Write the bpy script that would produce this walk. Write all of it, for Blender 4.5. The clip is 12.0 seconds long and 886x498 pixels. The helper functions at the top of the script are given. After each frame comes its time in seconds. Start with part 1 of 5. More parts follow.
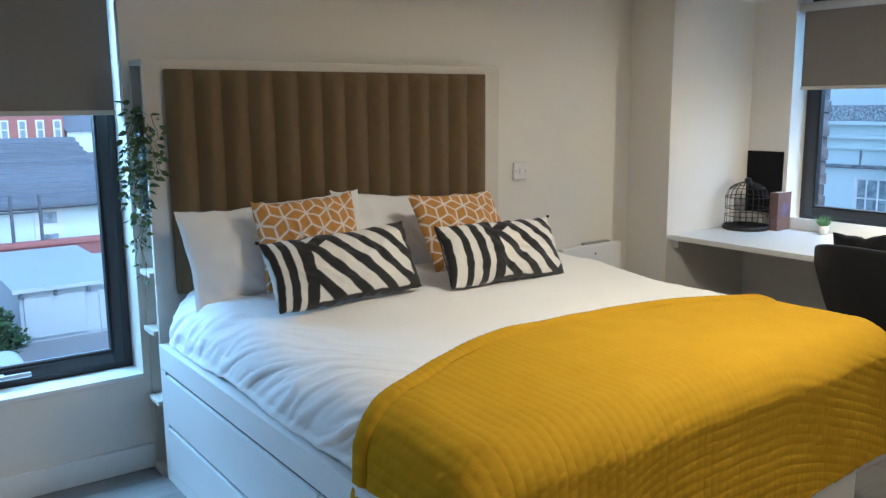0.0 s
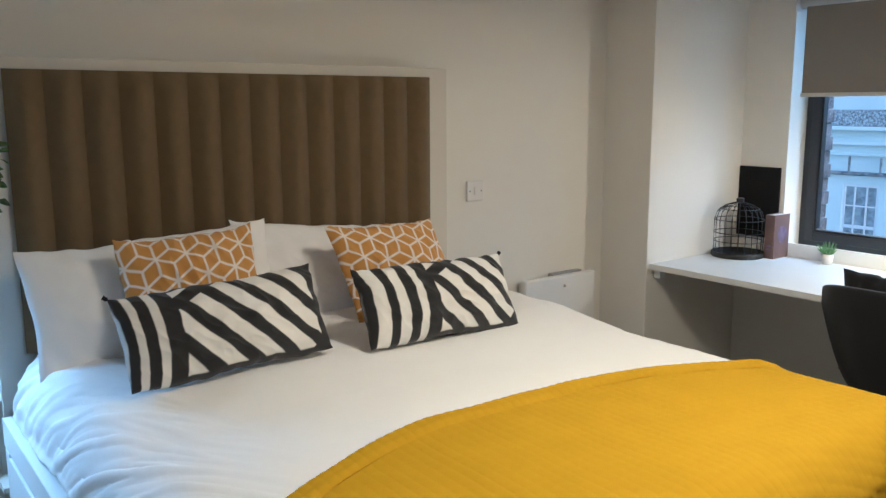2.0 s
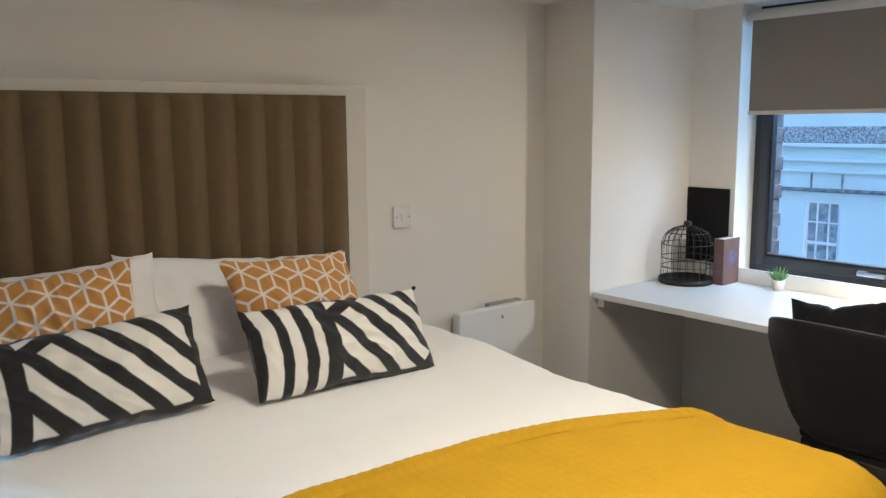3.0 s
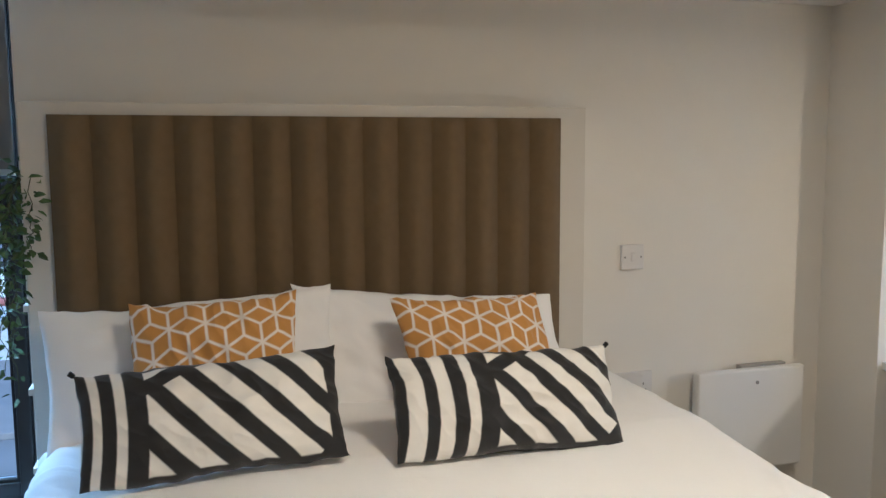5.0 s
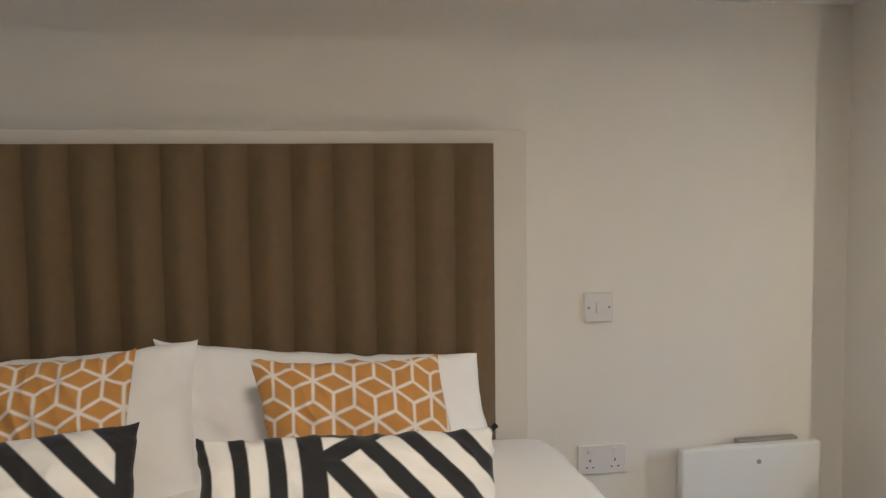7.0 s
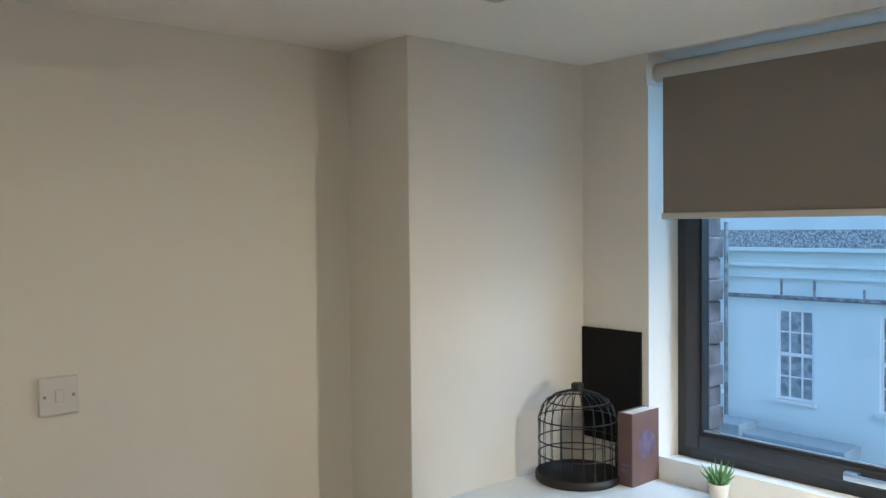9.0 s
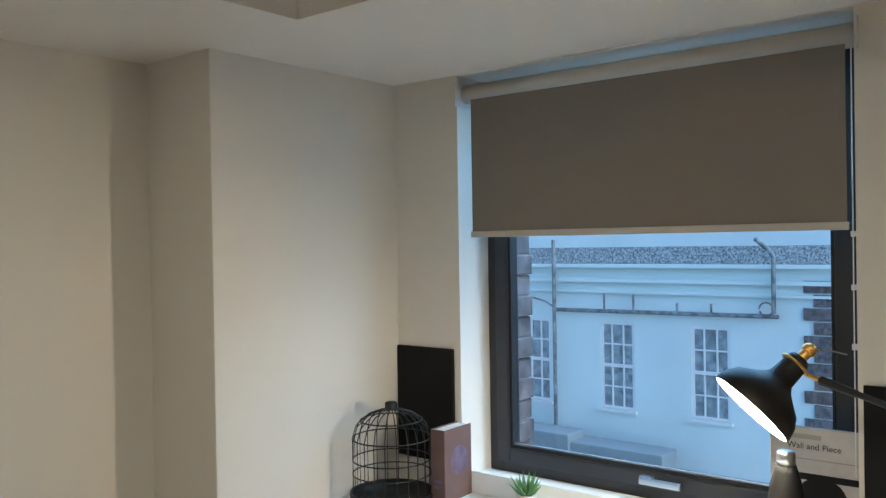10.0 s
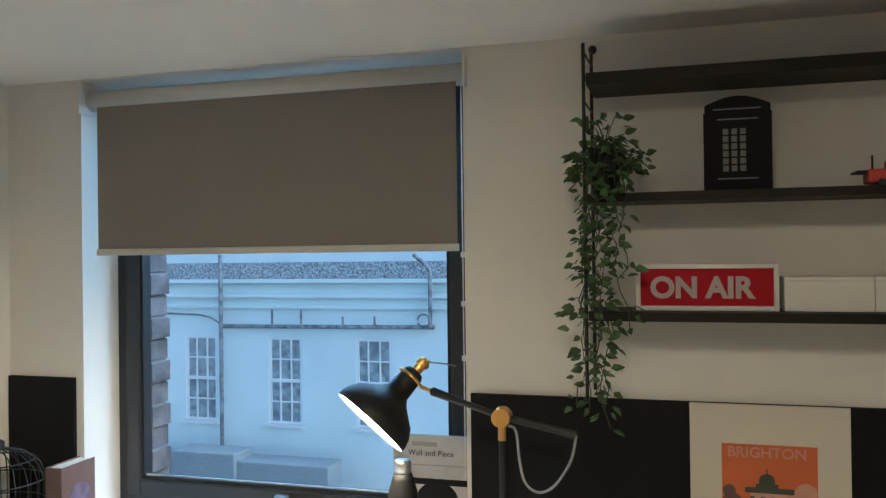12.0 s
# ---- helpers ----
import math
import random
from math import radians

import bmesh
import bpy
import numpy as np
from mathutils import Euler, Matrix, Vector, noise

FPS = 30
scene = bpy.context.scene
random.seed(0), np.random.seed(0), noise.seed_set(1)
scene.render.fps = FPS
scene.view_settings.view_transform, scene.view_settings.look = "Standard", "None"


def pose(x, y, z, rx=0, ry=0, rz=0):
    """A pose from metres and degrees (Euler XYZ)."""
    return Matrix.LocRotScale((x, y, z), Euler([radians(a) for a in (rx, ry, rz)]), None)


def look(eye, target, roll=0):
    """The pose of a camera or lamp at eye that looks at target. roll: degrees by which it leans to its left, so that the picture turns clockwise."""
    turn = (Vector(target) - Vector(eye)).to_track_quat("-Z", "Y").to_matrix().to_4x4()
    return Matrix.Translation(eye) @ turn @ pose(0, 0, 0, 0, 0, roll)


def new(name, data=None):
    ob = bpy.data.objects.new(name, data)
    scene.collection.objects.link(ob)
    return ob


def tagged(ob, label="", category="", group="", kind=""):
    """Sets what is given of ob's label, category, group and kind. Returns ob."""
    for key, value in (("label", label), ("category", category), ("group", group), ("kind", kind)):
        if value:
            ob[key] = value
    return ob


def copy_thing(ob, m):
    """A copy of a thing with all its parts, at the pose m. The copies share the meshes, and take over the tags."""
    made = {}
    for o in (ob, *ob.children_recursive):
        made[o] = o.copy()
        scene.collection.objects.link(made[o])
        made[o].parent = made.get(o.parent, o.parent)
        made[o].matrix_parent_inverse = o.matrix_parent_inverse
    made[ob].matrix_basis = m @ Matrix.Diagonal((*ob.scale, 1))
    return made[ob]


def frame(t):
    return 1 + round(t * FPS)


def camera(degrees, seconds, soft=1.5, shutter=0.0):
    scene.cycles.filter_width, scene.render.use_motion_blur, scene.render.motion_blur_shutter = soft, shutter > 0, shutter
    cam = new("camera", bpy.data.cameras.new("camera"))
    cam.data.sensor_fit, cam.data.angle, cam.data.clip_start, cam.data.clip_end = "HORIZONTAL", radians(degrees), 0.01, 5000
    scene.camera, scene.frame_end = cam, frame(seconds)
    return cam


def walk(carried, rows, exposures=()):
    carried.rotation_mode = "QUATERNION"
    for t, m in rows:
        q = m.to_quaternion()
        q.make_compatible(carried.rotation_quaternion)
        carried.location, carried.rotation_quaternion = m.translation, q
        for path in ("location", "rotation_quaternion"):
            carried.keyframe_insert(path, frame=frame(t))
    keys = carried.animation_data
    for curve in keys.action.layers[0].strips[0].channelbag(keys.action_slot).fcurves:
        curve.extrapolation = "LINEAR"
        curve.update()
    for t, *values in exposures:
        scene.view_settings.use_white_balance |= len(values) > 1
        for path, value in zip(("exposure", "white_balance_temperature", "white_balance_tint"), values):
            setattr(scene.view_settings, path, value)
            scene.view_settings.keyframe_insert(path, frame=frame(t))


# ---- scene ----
cam = camera(56.0, 12.0, soft=1.4, shutter=0.0)

# seconds, eye, target, roll
PATH = [
    (0, (-1.052, -3.277, 1.519), (0.101, -1.68, 1.177), -0.5),
    (0.5, (-0.909, -3.162, 1.516), (0.24, -1.562, 1.17), -0.5),
    (1, (-0.784, -3.068, 1.53), (0.368, -1.469, 1.186), -0.4),
    (1.5, (-0.641, -2.939, 1.536), (0.52, -1.348, 1.19), -0.3),
    (2, (-0.47, -2.83, 1.549), (0.711, -1.252, 1.209), -0.2),
    (2.5, (-0.309, -2.758, 1.556), (0.922, -1.214, 1.239), -0.2),
    (2.7, (-0.241, -2.746, 1.556), (1.004, -1.211, 1.249), -0.4),
    (4.3, (0.218, -2.662, 1.54), (1.151, -0.909, 1.304), -0.2),
    (4.5, (0.26, -2.637, 1.534), (1.09, -0.832, 1.307), -0.1),
    (5, (0.367, -2.591, 1.535), (0.953, -0.692, 1.316), -0.4),
    (5.5, (0.514, -2.513, 1.548), (0.925, -0.568, 1.334), -0.5),
    (6, (0.688, -2.467, 1.551), (1.001, -0.501, 1.355), -0.5),
    (6.5, (0.842, -2.396, 1.544), (1.143, -0.427, 1.374), -0.7),
    (7, (1.016, -2.304, 1.533), (1.376, -0.342, 1.391), -0.7),
    (7.5, (1.174, -2.221, 1.522), (1.728, -0.303, 1.412), -0.7),
    (7.7, (1.226, -2.195, 1.52), (1.877, -0.307, 1.423), -0.8),
    (9.3, (1.393, -2.01, 1.575), (2.784, -0.574, 1.533), -0.7),
    (9.5, (1.415, -2.023, 1.572), (2.857, -0.638, 1.541), -0.9),
    (10, (1.443, -2.071, 1.568), (3.003, -0.819, 1.554), -0.9),
    (10.5, (1.475, -2.103, 1.573), (3.142, -0.999, 1.569), -0.8),
    (11, (1.49, -2.132, 1.573), (3.254, -1.189, 1.576), -0.8),
    (11.5, (1.501, -2.157, 1.579), (3.347, -1.389, 1.586), -0.8),
    (12, (1.506, -2.163, 1.58), (3.423, -1.593, 1.59), -0.7),
]


walk(cam, [(t, look(eye, target, roll)) for t, eye, target, roll in PATH],
     [(0.0, 1.01, 4650, 3), (2.5, 1.03, 4700, 4), (4.5, 0.99, 4750, 6), (7.5, 1.01, 4780, 6), (9.5, 0.70, 4800, 1), (10.5, 0.71, 4920, 1), (12.0, 0.77, 4900, 0)])

# ---- world and light ----
world = bpy.data.worlds.new("sky_world")
scene.world = world
world.use_nodes = True
wn = world.node_tree.nodes
wl = world.node_tree.links
sky = wn.new("ShaderNodeTexSky")
sky.sky_type = 'NISHITA'
sky.sun_disc = False
sky.sun_elevation = radians(32)
sky.sun_rotation = radians(200)
wn["Background"].inputs[1].default_value = 0.15
wl.new(sky.outputs[0], wn["Background"].inputs[0])

sun = new("sun", bpy.data.lights.new("sun", 'SUN'))
sun.data.energy = 1.35
sun.data.angle = radians(20)
sun.data.color = (0.88, 0.94, 1.0)
sun.matrix_world = look((0, 0, 30), (-8, 22, 0))

WARM = (1.0, 0.71, 0.42)


def room_lamp(name, eye, target, watts, size):
    ob = new(name, bpy.data.lights.new(name, 'AREA'))
    ob.data.shape, ob.data.size, ob.data.energy, ob.data.color = 'DISK', size, watts, WARM
    ob.data.spread = radians(165)
    ob.matrix_world = look(eye, target)
    return ob


SPOTS = [(1.25, -2.05, 16.5), (0.7, -3.6, 6.5)]
for sx, sy, watts in SPOTS:
    room_lamp("spot_light", (sx, sy, 2.405), (sx, sy, 0), watts, 0.40)

bulb_light = new("bulb_light", bpy.data.lights.new("bulb_light", 'POINT'))
bulb_light.data.energy, bulb_light.data.color, bulb_light.data.shadow_soft_size = 11.2, (1.0, 0.67, 0.36), 0.028
bulb_light.location = (3.388, -1.437, 1.209)


# lamps added outside both windows, hidden behind the lowered blinds, standing in for sky
SKYBLUE = (0.56, 0.80, 1.0)
for eye, target, wide, high, watts in (((-0.80, 0.85, 1.93), (-0.45, -1.3, 0.3), 1.3, 0.60, 27.0), ((4.20, -1.0, 1.98), (2.2, -1.1, 0.6), 1.1, 0.55, 4.5)):
    day = new("daylight_fill", bpy.data.lights.new("daylight_fill", 'AREA'))
    day.data.shape, day.data.size, day.data.size_y, day.data.energy, day.data.color = 'RECTANGLE', wide, high, watts, SKYBLUE
    day.matrix_world = look(eye, target)


# ---- materials ----
def node_mat(name):
    m = bpy.data.materials.new(name)
    m.use_nodes = True
    return m, m.node_tree.nodes, m.node_tree.links, m.node_tree.nodes["Principled BSDF"]


def mat(name, col, rough=0.6, metal=0.0, var=0.06, scale=3.0, bump=0.08, bscale=80.0, depth=0.002, stretch=(1, 1, 1), rand=0.0, sheen=0.0):
    """Paint, cloth, metal or wood: two scales of variation and a fine relief."""
    m, n, l, b = node_mat(name)
    tc = n.new("ShaderNodeTexCoord")
    mp = n.new("ShaderNodeMapping")
    mp.inputs["Scale"].default_value = stretch
    l.new(tc.outputs["Object"], mp.inputs[0])
    big = n.new("ShaderNodeTexNoise")
    big.inputs["Scale"].default_value, big.inputs["Detail"].default_value = scale, 5
    l.new(mp.outputs[0], big.inputs["Vector"])
    ramp = n.new("ShaderNodeMix")
    ramp.data_type = 'RGBA'
    ramp.inputs[6].default_value = (*[c * (1 - var) for c in col], 1)
    ramp.inputs[7].default_value = (*[min(1, c * (1 + var)) for c in col], 1)
    if var > 0.3:
        sharp = n.new("ShaderNodeMapRange")
        sharp.inputs[1].default_value, sharp.inputs[2].default_value = 0.36, 0.64
        l.new(big.outputs[0], sharp.inputs[0])
        l.new(sharp.outputs[0], ramp.inputs[0])
    else:
        l.new(big.outputs[0], ramp.inputs[0])
    out = ramp.outputs[2]
    if rand:
        info = n.new("ShaderNodeObjectInfo")
        hsv = n.new("ShaderNodeHueSaturation")
        mr = n.new("ShaderNodeMapRange")
        mr.inputs[3].default_value, mr.inputs[4].default_value = 1 - rand, 1 + rand
        l.new(info.outputs["Random"], mr.inputs[0])
        l.new(mr.outputs[0], hsv.inputs["Value"])
        l.new(out, hsv.inputs["Color"])
        out = hsv.outputs[0]
    l.new(out, b.inputs["Base Color"])
    b.inputs["Roughness"].default_value, b.inputs["Metallic"].default_value = rough, metal
    if sheen:
        b.inputs["Sheen Weight"].default_value = sheen
    fine = n.new("ShaderNodeTexNoise")
    fine.inputs["Scale"].default_value, fine.inputs["Detail"].default_value = bscale, 3
    l.new(mp.outputs[0], fine.inputs["Vector"])
    bp = n.new("ShaderNodeBump")
    bp.inputs["Strength"].default_value, bp.inputs["Distance"].default_value = bump, depth
    l.new(fine.outputs[0], bp.inputs["Height"])
    l.new(bp.outputs[0], b.inputs["Normal"])
    return m


def two_tone(name, dark, light, attribute, rough=0.85, bscale=900.0):
    """Printed cloth: the print is carried by the mesh as a value from 0 to 1."""
    m, n, l, b = node_mat(name)
    at = n.new("ShaderNodeAttribute")
    at.attribute_name = attribute
    mix = n.new("ShaderNodeMix")
    mix.data_type = 'RGBA'
    mix.inputs[6].default_value, mix.inputs[7].default_value = (*dark, 1), (*light, 1)
    l.new(at.outputs["Fac"], mix.inputs[0])
    tc = n.new("ShaderNodeTexCoord")
    no = n.new("ShaderNodeTexNoise")
    no.inputs["Scale"].default_value, no.inputs["Detail"].default_value = 14, 4
    l.new(tc.outputs["Object"], no.inputs["Vector"])
    mr = n.new("ShaderNodeMapRange")
    mr.inputs[3].default_value, mr.inputs[4].default_value = 0.88, 1.1
    l.new(no.outputs[0], mr.inputs[0])
    hsv = n.new("ShaderNodeHueSaturation")
    l.new(mr.outputs[0], hsv.inputs["Value"])
    l.new(mix.outputs[2], hsv.inputs["Color"])
    l.new(hsv.outputs[0], b.inputs["Base Color"])
    b.inputs["Roughness"].default_value = rough
    b.inputs["Sheen Weight"].default_value = 0.2
    weave = n.new("ShaderNodeTexNoise")
    weave.inputs["Scale"].default_value = bscale
    l.new(tc.outputs["Object"], weave.inputs["Vector"])
    bp = n.new("ShaderNodeBump")
    bp.inputs["Strength"].default_value, bp.inputs["Distance"].default_value = 0.25, 0.001
    l.new(weave.outputs[0], bp.inputs["Height"])
    l.new(bp.outputs[0], b.inputs["Normal"])
    return m


def glass_mat(name):
    m, n, l, b = node_mat(name)
    b.inputs["Base Color"].default_value = (0.96, 0.98, 0.98, 1)
    b.inputs["Roughness"].default_value = 0.0
    b.inputs["IOR"].default_value = 1.3
    b.inputs["Transmission Weight"].default_value = 1.0
    return m


def glow(name, col, strength):
    m, n, l, b = node_mat(name)
    b.inputs["Base Color"].default_value = (0.8, 0.8, 0.8, 1)
    b.inputs["Emission Color"].default_value = (*col, 1)
    b.inputs["Emission Strength"].default_value = strength
    return m


WALL = mat("wall_paint", (0.76, 0.73, 0.67), 0.75, var=0.025, scale=1.6, bump=0.12, bscale=160, depth=0.0015)
CEIL = mat("ceiling_paint", (0.80, 0.78, 0.74), 0.85, var=0.02, scale=1.2, bump=0.08, bscale=140)
WHITE = mat("white_and_dimmed_laminate", (0.80, 0.80, 0.78), 0.38, var=0.02, scale=2.0, bump=0.03, bscale=220)
TRIM = mat("white_gloss_paint", (0.82, 0.82, 0.80), 0.35, var=0.02, bump=0.04, bscale=120)
PLANK = mat("grey_plank", (0.22, 0.21, 0.20), 0.45, var=0.25, scale=5, bump=0.12, bscale=40, stretch=(1.0, 9.0, 1.0), rand=0.16)
FLOORBASE = mat("floor_joint", (0.06, 0.055, 0.05), 0.8)
DIMPANE = mat("dim_enamel", (0.16, 0.15, 0.14), 0.5, var=0.1, scale=40)
# Wall colour taken darker, offsetting the extra light on the box unit's front.
LAMIN_DIM = mat("white_and_dimmed_laminate", (0.635, 0.60, 0.535), 0.75, var=0.02, scale=2, bump=0.04, bscale=90)
HEADB = mat("brown_weave", (0.158, 0.112, 0.060), 0.9, var=0.12, scale=30, bump=0.35, bscale=700, depth=0.0015, sheen=0.08)
COTTON = mat("white_cotton", (0.87, 0.86, 0.85), 0.85, var=0.02, scale=6, bump=0.30, bscale=22, depth=0.005, sheen=0.05)
MUSTARD = mat("mustard_quilt", (0.51, 0.300, 0.004), 0.92, var=0.10, scale=9, bump=0.3, bscale=260, depth=0.002)
MUSTARD.node_tree.nodes["Principled BSDF"].inputs["Specular IOR Level"].default_value = 0.03
HEADB.node_tree.nodes["Principled BSDF"].inputs["Specular IOR Level"].default_value = 0.2
BLINDM = mat("blind_fabric", (0.245, 0.221, 0.192), 0.85, var=0.03, scale=4, bump=0.12, bscale=800, depth=0.0008)
BLINDL = mat("blind_fabric_light", (0.62, 0.59, 0.54), 0.7, var=0.02, bump=0.05)
FRAME = mat("anthracite_frame", (0.028, 0.028, 0.030), 0.38, var=0.08, scale=6, bump=0.03)
GASKET = mat("rubber_gasket", (0.008, 0.008, 0.009), 0.55)
STEEL = mat("brushed_steel", (0.62, 0.63, 0.65), 0.28, metal=1.0, var=0.05, bump=0.05, bscale=300)
BLACKP = mat("black_board", (0.008, 0.008, 0.009), 0.7, var=0.15, scale=12, bump=0.1, bscale=300)
BLACKM = mat("black_metal", (0.010, 0.010, 0.010), 0.48, var=0.1, bump=0.05, bscale=200)
BLACKC = mat("black_cloth", (0.012, 0.012, 0.013), 0.75, var=0.2, scale=18, bump=0.25, bscale=420, sheen=0.12)
BROWNSHELF = mat("dark_shelf", (0.020, 0.016, 0.013), 0.5, var=0.25, scale=5, bump=0.08, bscale=60, stretch=(8, 1, 8))
GOLD = mat("brass", (0.78, 0.48, 0.13), 0.28, metal=1.0, var=0.08, bump=0.04)
PLASTIC = mat("white_plastic", (0.70, 0.68, 0.66), 0.35, var=0.02, bump=0.02)
GREYPL = mat("grey_plastic", (0.30, 0.29, 0.28), 0.45, var=0.04)
GAPSHADE = mat("drawer_gap_shade", (0.10, 0.085, 0.075), 0.5, var=0.1)
HEATER = mat("heater_enamel", (0.78, 0.77, 0.75), 0.4, var=0.02, bump=0.02)
LEAF = mat("ivy_leaf", (0.066, 0.118, 0.036), 0.5, var=0.45, scale=26, bump=0.2, bscale=120)
LEAFP = mat("succulent_leaf", (0.12, 0.25, 0.09), 0.5, var=0.3, scale=30, bump=0.1)
STEMM = mat("ivy_stem", (0.06, 0.07, 0.03), 0.7)
FLASKM = mat("black_powder_coat", (0.009, 0.009, 0.010), 0.72, var=0.1, bump=0.08, bscale=400)
POTB = mat("black_pot", (0.012, 0.012, 0.012), 0.6)
POTW = mat("white_pot", (0.72, 0.70, 0.66), 0.5)
SOIL = mat("soil", (0.03, 0.02, 0.014), 0.95)
BOOKM = mat("book_cover", (0.14, 0.085, 0.075), 0.45, var=0.3, scale=14, bump=0.04)
BOOKB = mat("book_cover_blue", (0.13, 0.10, 0.17), 0.45, var=0.4, scale=20, bump=0.04)
PAPER = mat("paper", (0.70, 0.66, 0.58), 0.8, var=0.04, scale=40, bump=0.1, bscale=300, stretch=(1, 1, 8))
PRINTW = mat("print_paper", (0.66, 0.60, 0.50), 0.7, var=0.02)
ORANGE = mat("print_orange", (0.60, 0.14, 0.035), 0.6, var=0.2, scale=9)
PRDARK = mat("print_dark", (0.07, 0.075, 0.05), 0.6, var=0.3, scale=30)
PRPINK = mat("print_pink", (0.55, 0.30, 0.22), 0.6, var=0.2, scale=20)
PRMAUVE = mat("print_mauve", (0.16, 0.085, 0.075), 0.6, var=0.2, scale=20)
RED = mat("sign_red", (0.40, 0.004, 0.014), 0.5, var=0.05)
REDTOY = mat("toy_red", (0.55, 0.045, 0.03), 0.4, var=0.05)
SIGNL = mat("sign_letter_white", (0.50, 0.42, 0.40), 0.5, var=0.03)
SIGNW = mat("sign_white", (0.74, 0.72, 0.68), 0.45, var=0.02)
COVERW = mat("cover_white", (0.46, 0.45, 0.45), 0.5, var=0.2, scale=22)
CABLE = mat("grey_cable", (0.32, 0.32, 0.33), 0.5)
SHADEIN = mat("shade_inside", (0.88, 0.87, 0.84), 0.5, var=0.01)
BULB = glow("bulb_glow", (1.0, 0.86, 0.66), 30.0)
SPOTGLOW = glow("spot_glow", (1.0, 0.78, 0.52), 3.0)
for m in (BLACKP, BLACKC, RED, BROWNSHELF, FLASKM):
    m.node_tree.nodes["Principled BSDF"].inputs["Specular IOR Level"].default_value = 0.18
GLASS = glass_mat("window_glass")
STRIPE = two_tone("striped_print", (0.012, 0.012, 0.014), (0.74, 0.72, 0.68), "print")
RHOMB = two_tone("lattice_print", (0.49, 0.24, 0.048), (0.76, 0.71, 0.66), "print")
# outdoors
RENDERW = mat("white_render", (0.68, 0.77, 0.77), 0.9, var=0.12, scale=0.9, bump=0.25, bscale=30, depth=0.01)
FLINT = mat("flint_wall", (0.30, 0.33, 0.35), 0.85, var=0.6, scale=24, bump=0.8, bscale=14, depth=0.05)
CONC = mat("weathered_concrete", (0.24, 0.28, 0.30), 0.9, var=0.18, scale=9, bump=0.5, bscale=14, depth=0.03)
SLATE = mat("slate_roof", (0.16, 0.18, 0.21), 0.75, var=0.18, scale=3, bump=0.2, bscale=20, depth=0.01, rand=0.1)
BRICK = mat("red_brick", (0.36, 0.15, 0.13), 0.9, var=0.3, scale=6, bump=0.3, bscale=25, depth=0.01, rand=0.15)
DARKBRICK = mat("dark_brick", (0.14, 0.125, 0.13), 0.9, var=0.4, scale=12, bump=0.5, bscale=30, depth=0.01, rand=0.2)
ASPHALT = mat("asphalt", (0.19, 0.195, 0.20), 0.9, var=0.25, scale=0.8, bump=0.3, bscale=60, depth=0.01)
PAVING = mat("paving", (0.22, 0.22, 0.22), 0.9, var=0.15, scale=2, bump=0.2, bscale=40)
IRON = mat("iron_pipe", (0.10, 0.11, 0.13), 0.6, var=0.3, scale=10)
OUTWHITE = mat("white_woodwork", (0.75, 0.77, 0.78), 0.5, var=0.04)
# Pane colour paled and mottled to stand in for the sky it reflects.
DARKGLASS = mat("window_dark", (0.28, 0.33, 0.36), 0.2, var=0.34, scale=7)
PIPEM = mat("grey_pipe_paint", (0.20, 0.22, 0.235), 0.6, var=0.5, scale=9, bump=0.2, bscale=40)
METALW = mat("white_sheet_metal", (0.44, 0.48, 0.51), 0.5, var=0.08, scale=1.5, bump=0.1, bscale=8)
BUSHM = mat("hedge_leaf", (0.06, 0.11, 0.045), 0.7, var=0.5, scale=6)
CARPAINT = mat("car_paint", (0.55, 0.60, 0.64), 0.25, var=0.03)


# ---- building blocks ----
def thing(name, at, label, category, group="", kind=""):
    ob = new(name)
    ob.empty_display_size = 0.1
    ob.matrix_basis = Matrix.Translation(at)
    return tagged(ob, label, category, group, kind)


def world_of(ob):
    m = ob.matrix_basis.copy()
    if ob.parent:
        m = world_of(ob.parent) @ ob.matrix_parent_inverse @ m
    return m


def solid(name, bm, material, smooth=False):
    me = bpy.data.meshes.new(name)
    bm.normal_update()
    bm.to_mesh(me)
    bm.free()
    for m in (material if isinstance(material, (list, tuple)) else [material]):
        me.materials.append(m)
    if smooth:
        me.polygons.foreach_set("use_smooth", [True] * len(me.polygons))
    return new(name, me)


def part(name, bm, material, parent, label="", smooth=False):
    """One mesh, given in world places, under a thing or a part."""
    ob = solid(name, bm, material, smooth)
    ob.parent = parent
    ob.matrix_parent_inverse = world_of(parent).inverted()
    return tagged(ob, label)


def box(bm, x0, x1, y0, y1, z0, z1, bevel=0.0, seg=2):
    r = bmesh.ops.create_cube(bm, size=1.0, matrix=Matrix.LocRotScale(
        ((x0 + x1) / 2, (y0 + y1) / 2, (z0 + z1) / 2), None, (abs(x1 - x0), abs(y1 - y0), abs(z1 - z0))))
    if bevel:
        edges = list({e for v in r["verts"] for e in v.link_edges})
        bmesh.ops.bevel(bm, geom=edges, offset=bevel, segments=seg, affect='EDGES', profile=0.6)
    return bm


def block(x0, x1, y0, y1, z0, z1, bevel=0.0, seg=2):
    return box(bmesh.new(), x0, x1, y0, y1, z0, z1, bevel, seg)


def rod(bm, a, b, r, r2=None, n=12):
    a, b = Vector(a), Vector(b)
    d = b - a
    m = Matrix.Translation((a + b) / 2) @ d.to_track_quat('Z', 'Y').to_matrix().to_4x4()
    bmesh.ops.create_cone(bm, cap_ends=True, segments=n, radius1=r, radius2=r if r2 is None else r2, depth=d.length, matrix=m)
    return bm


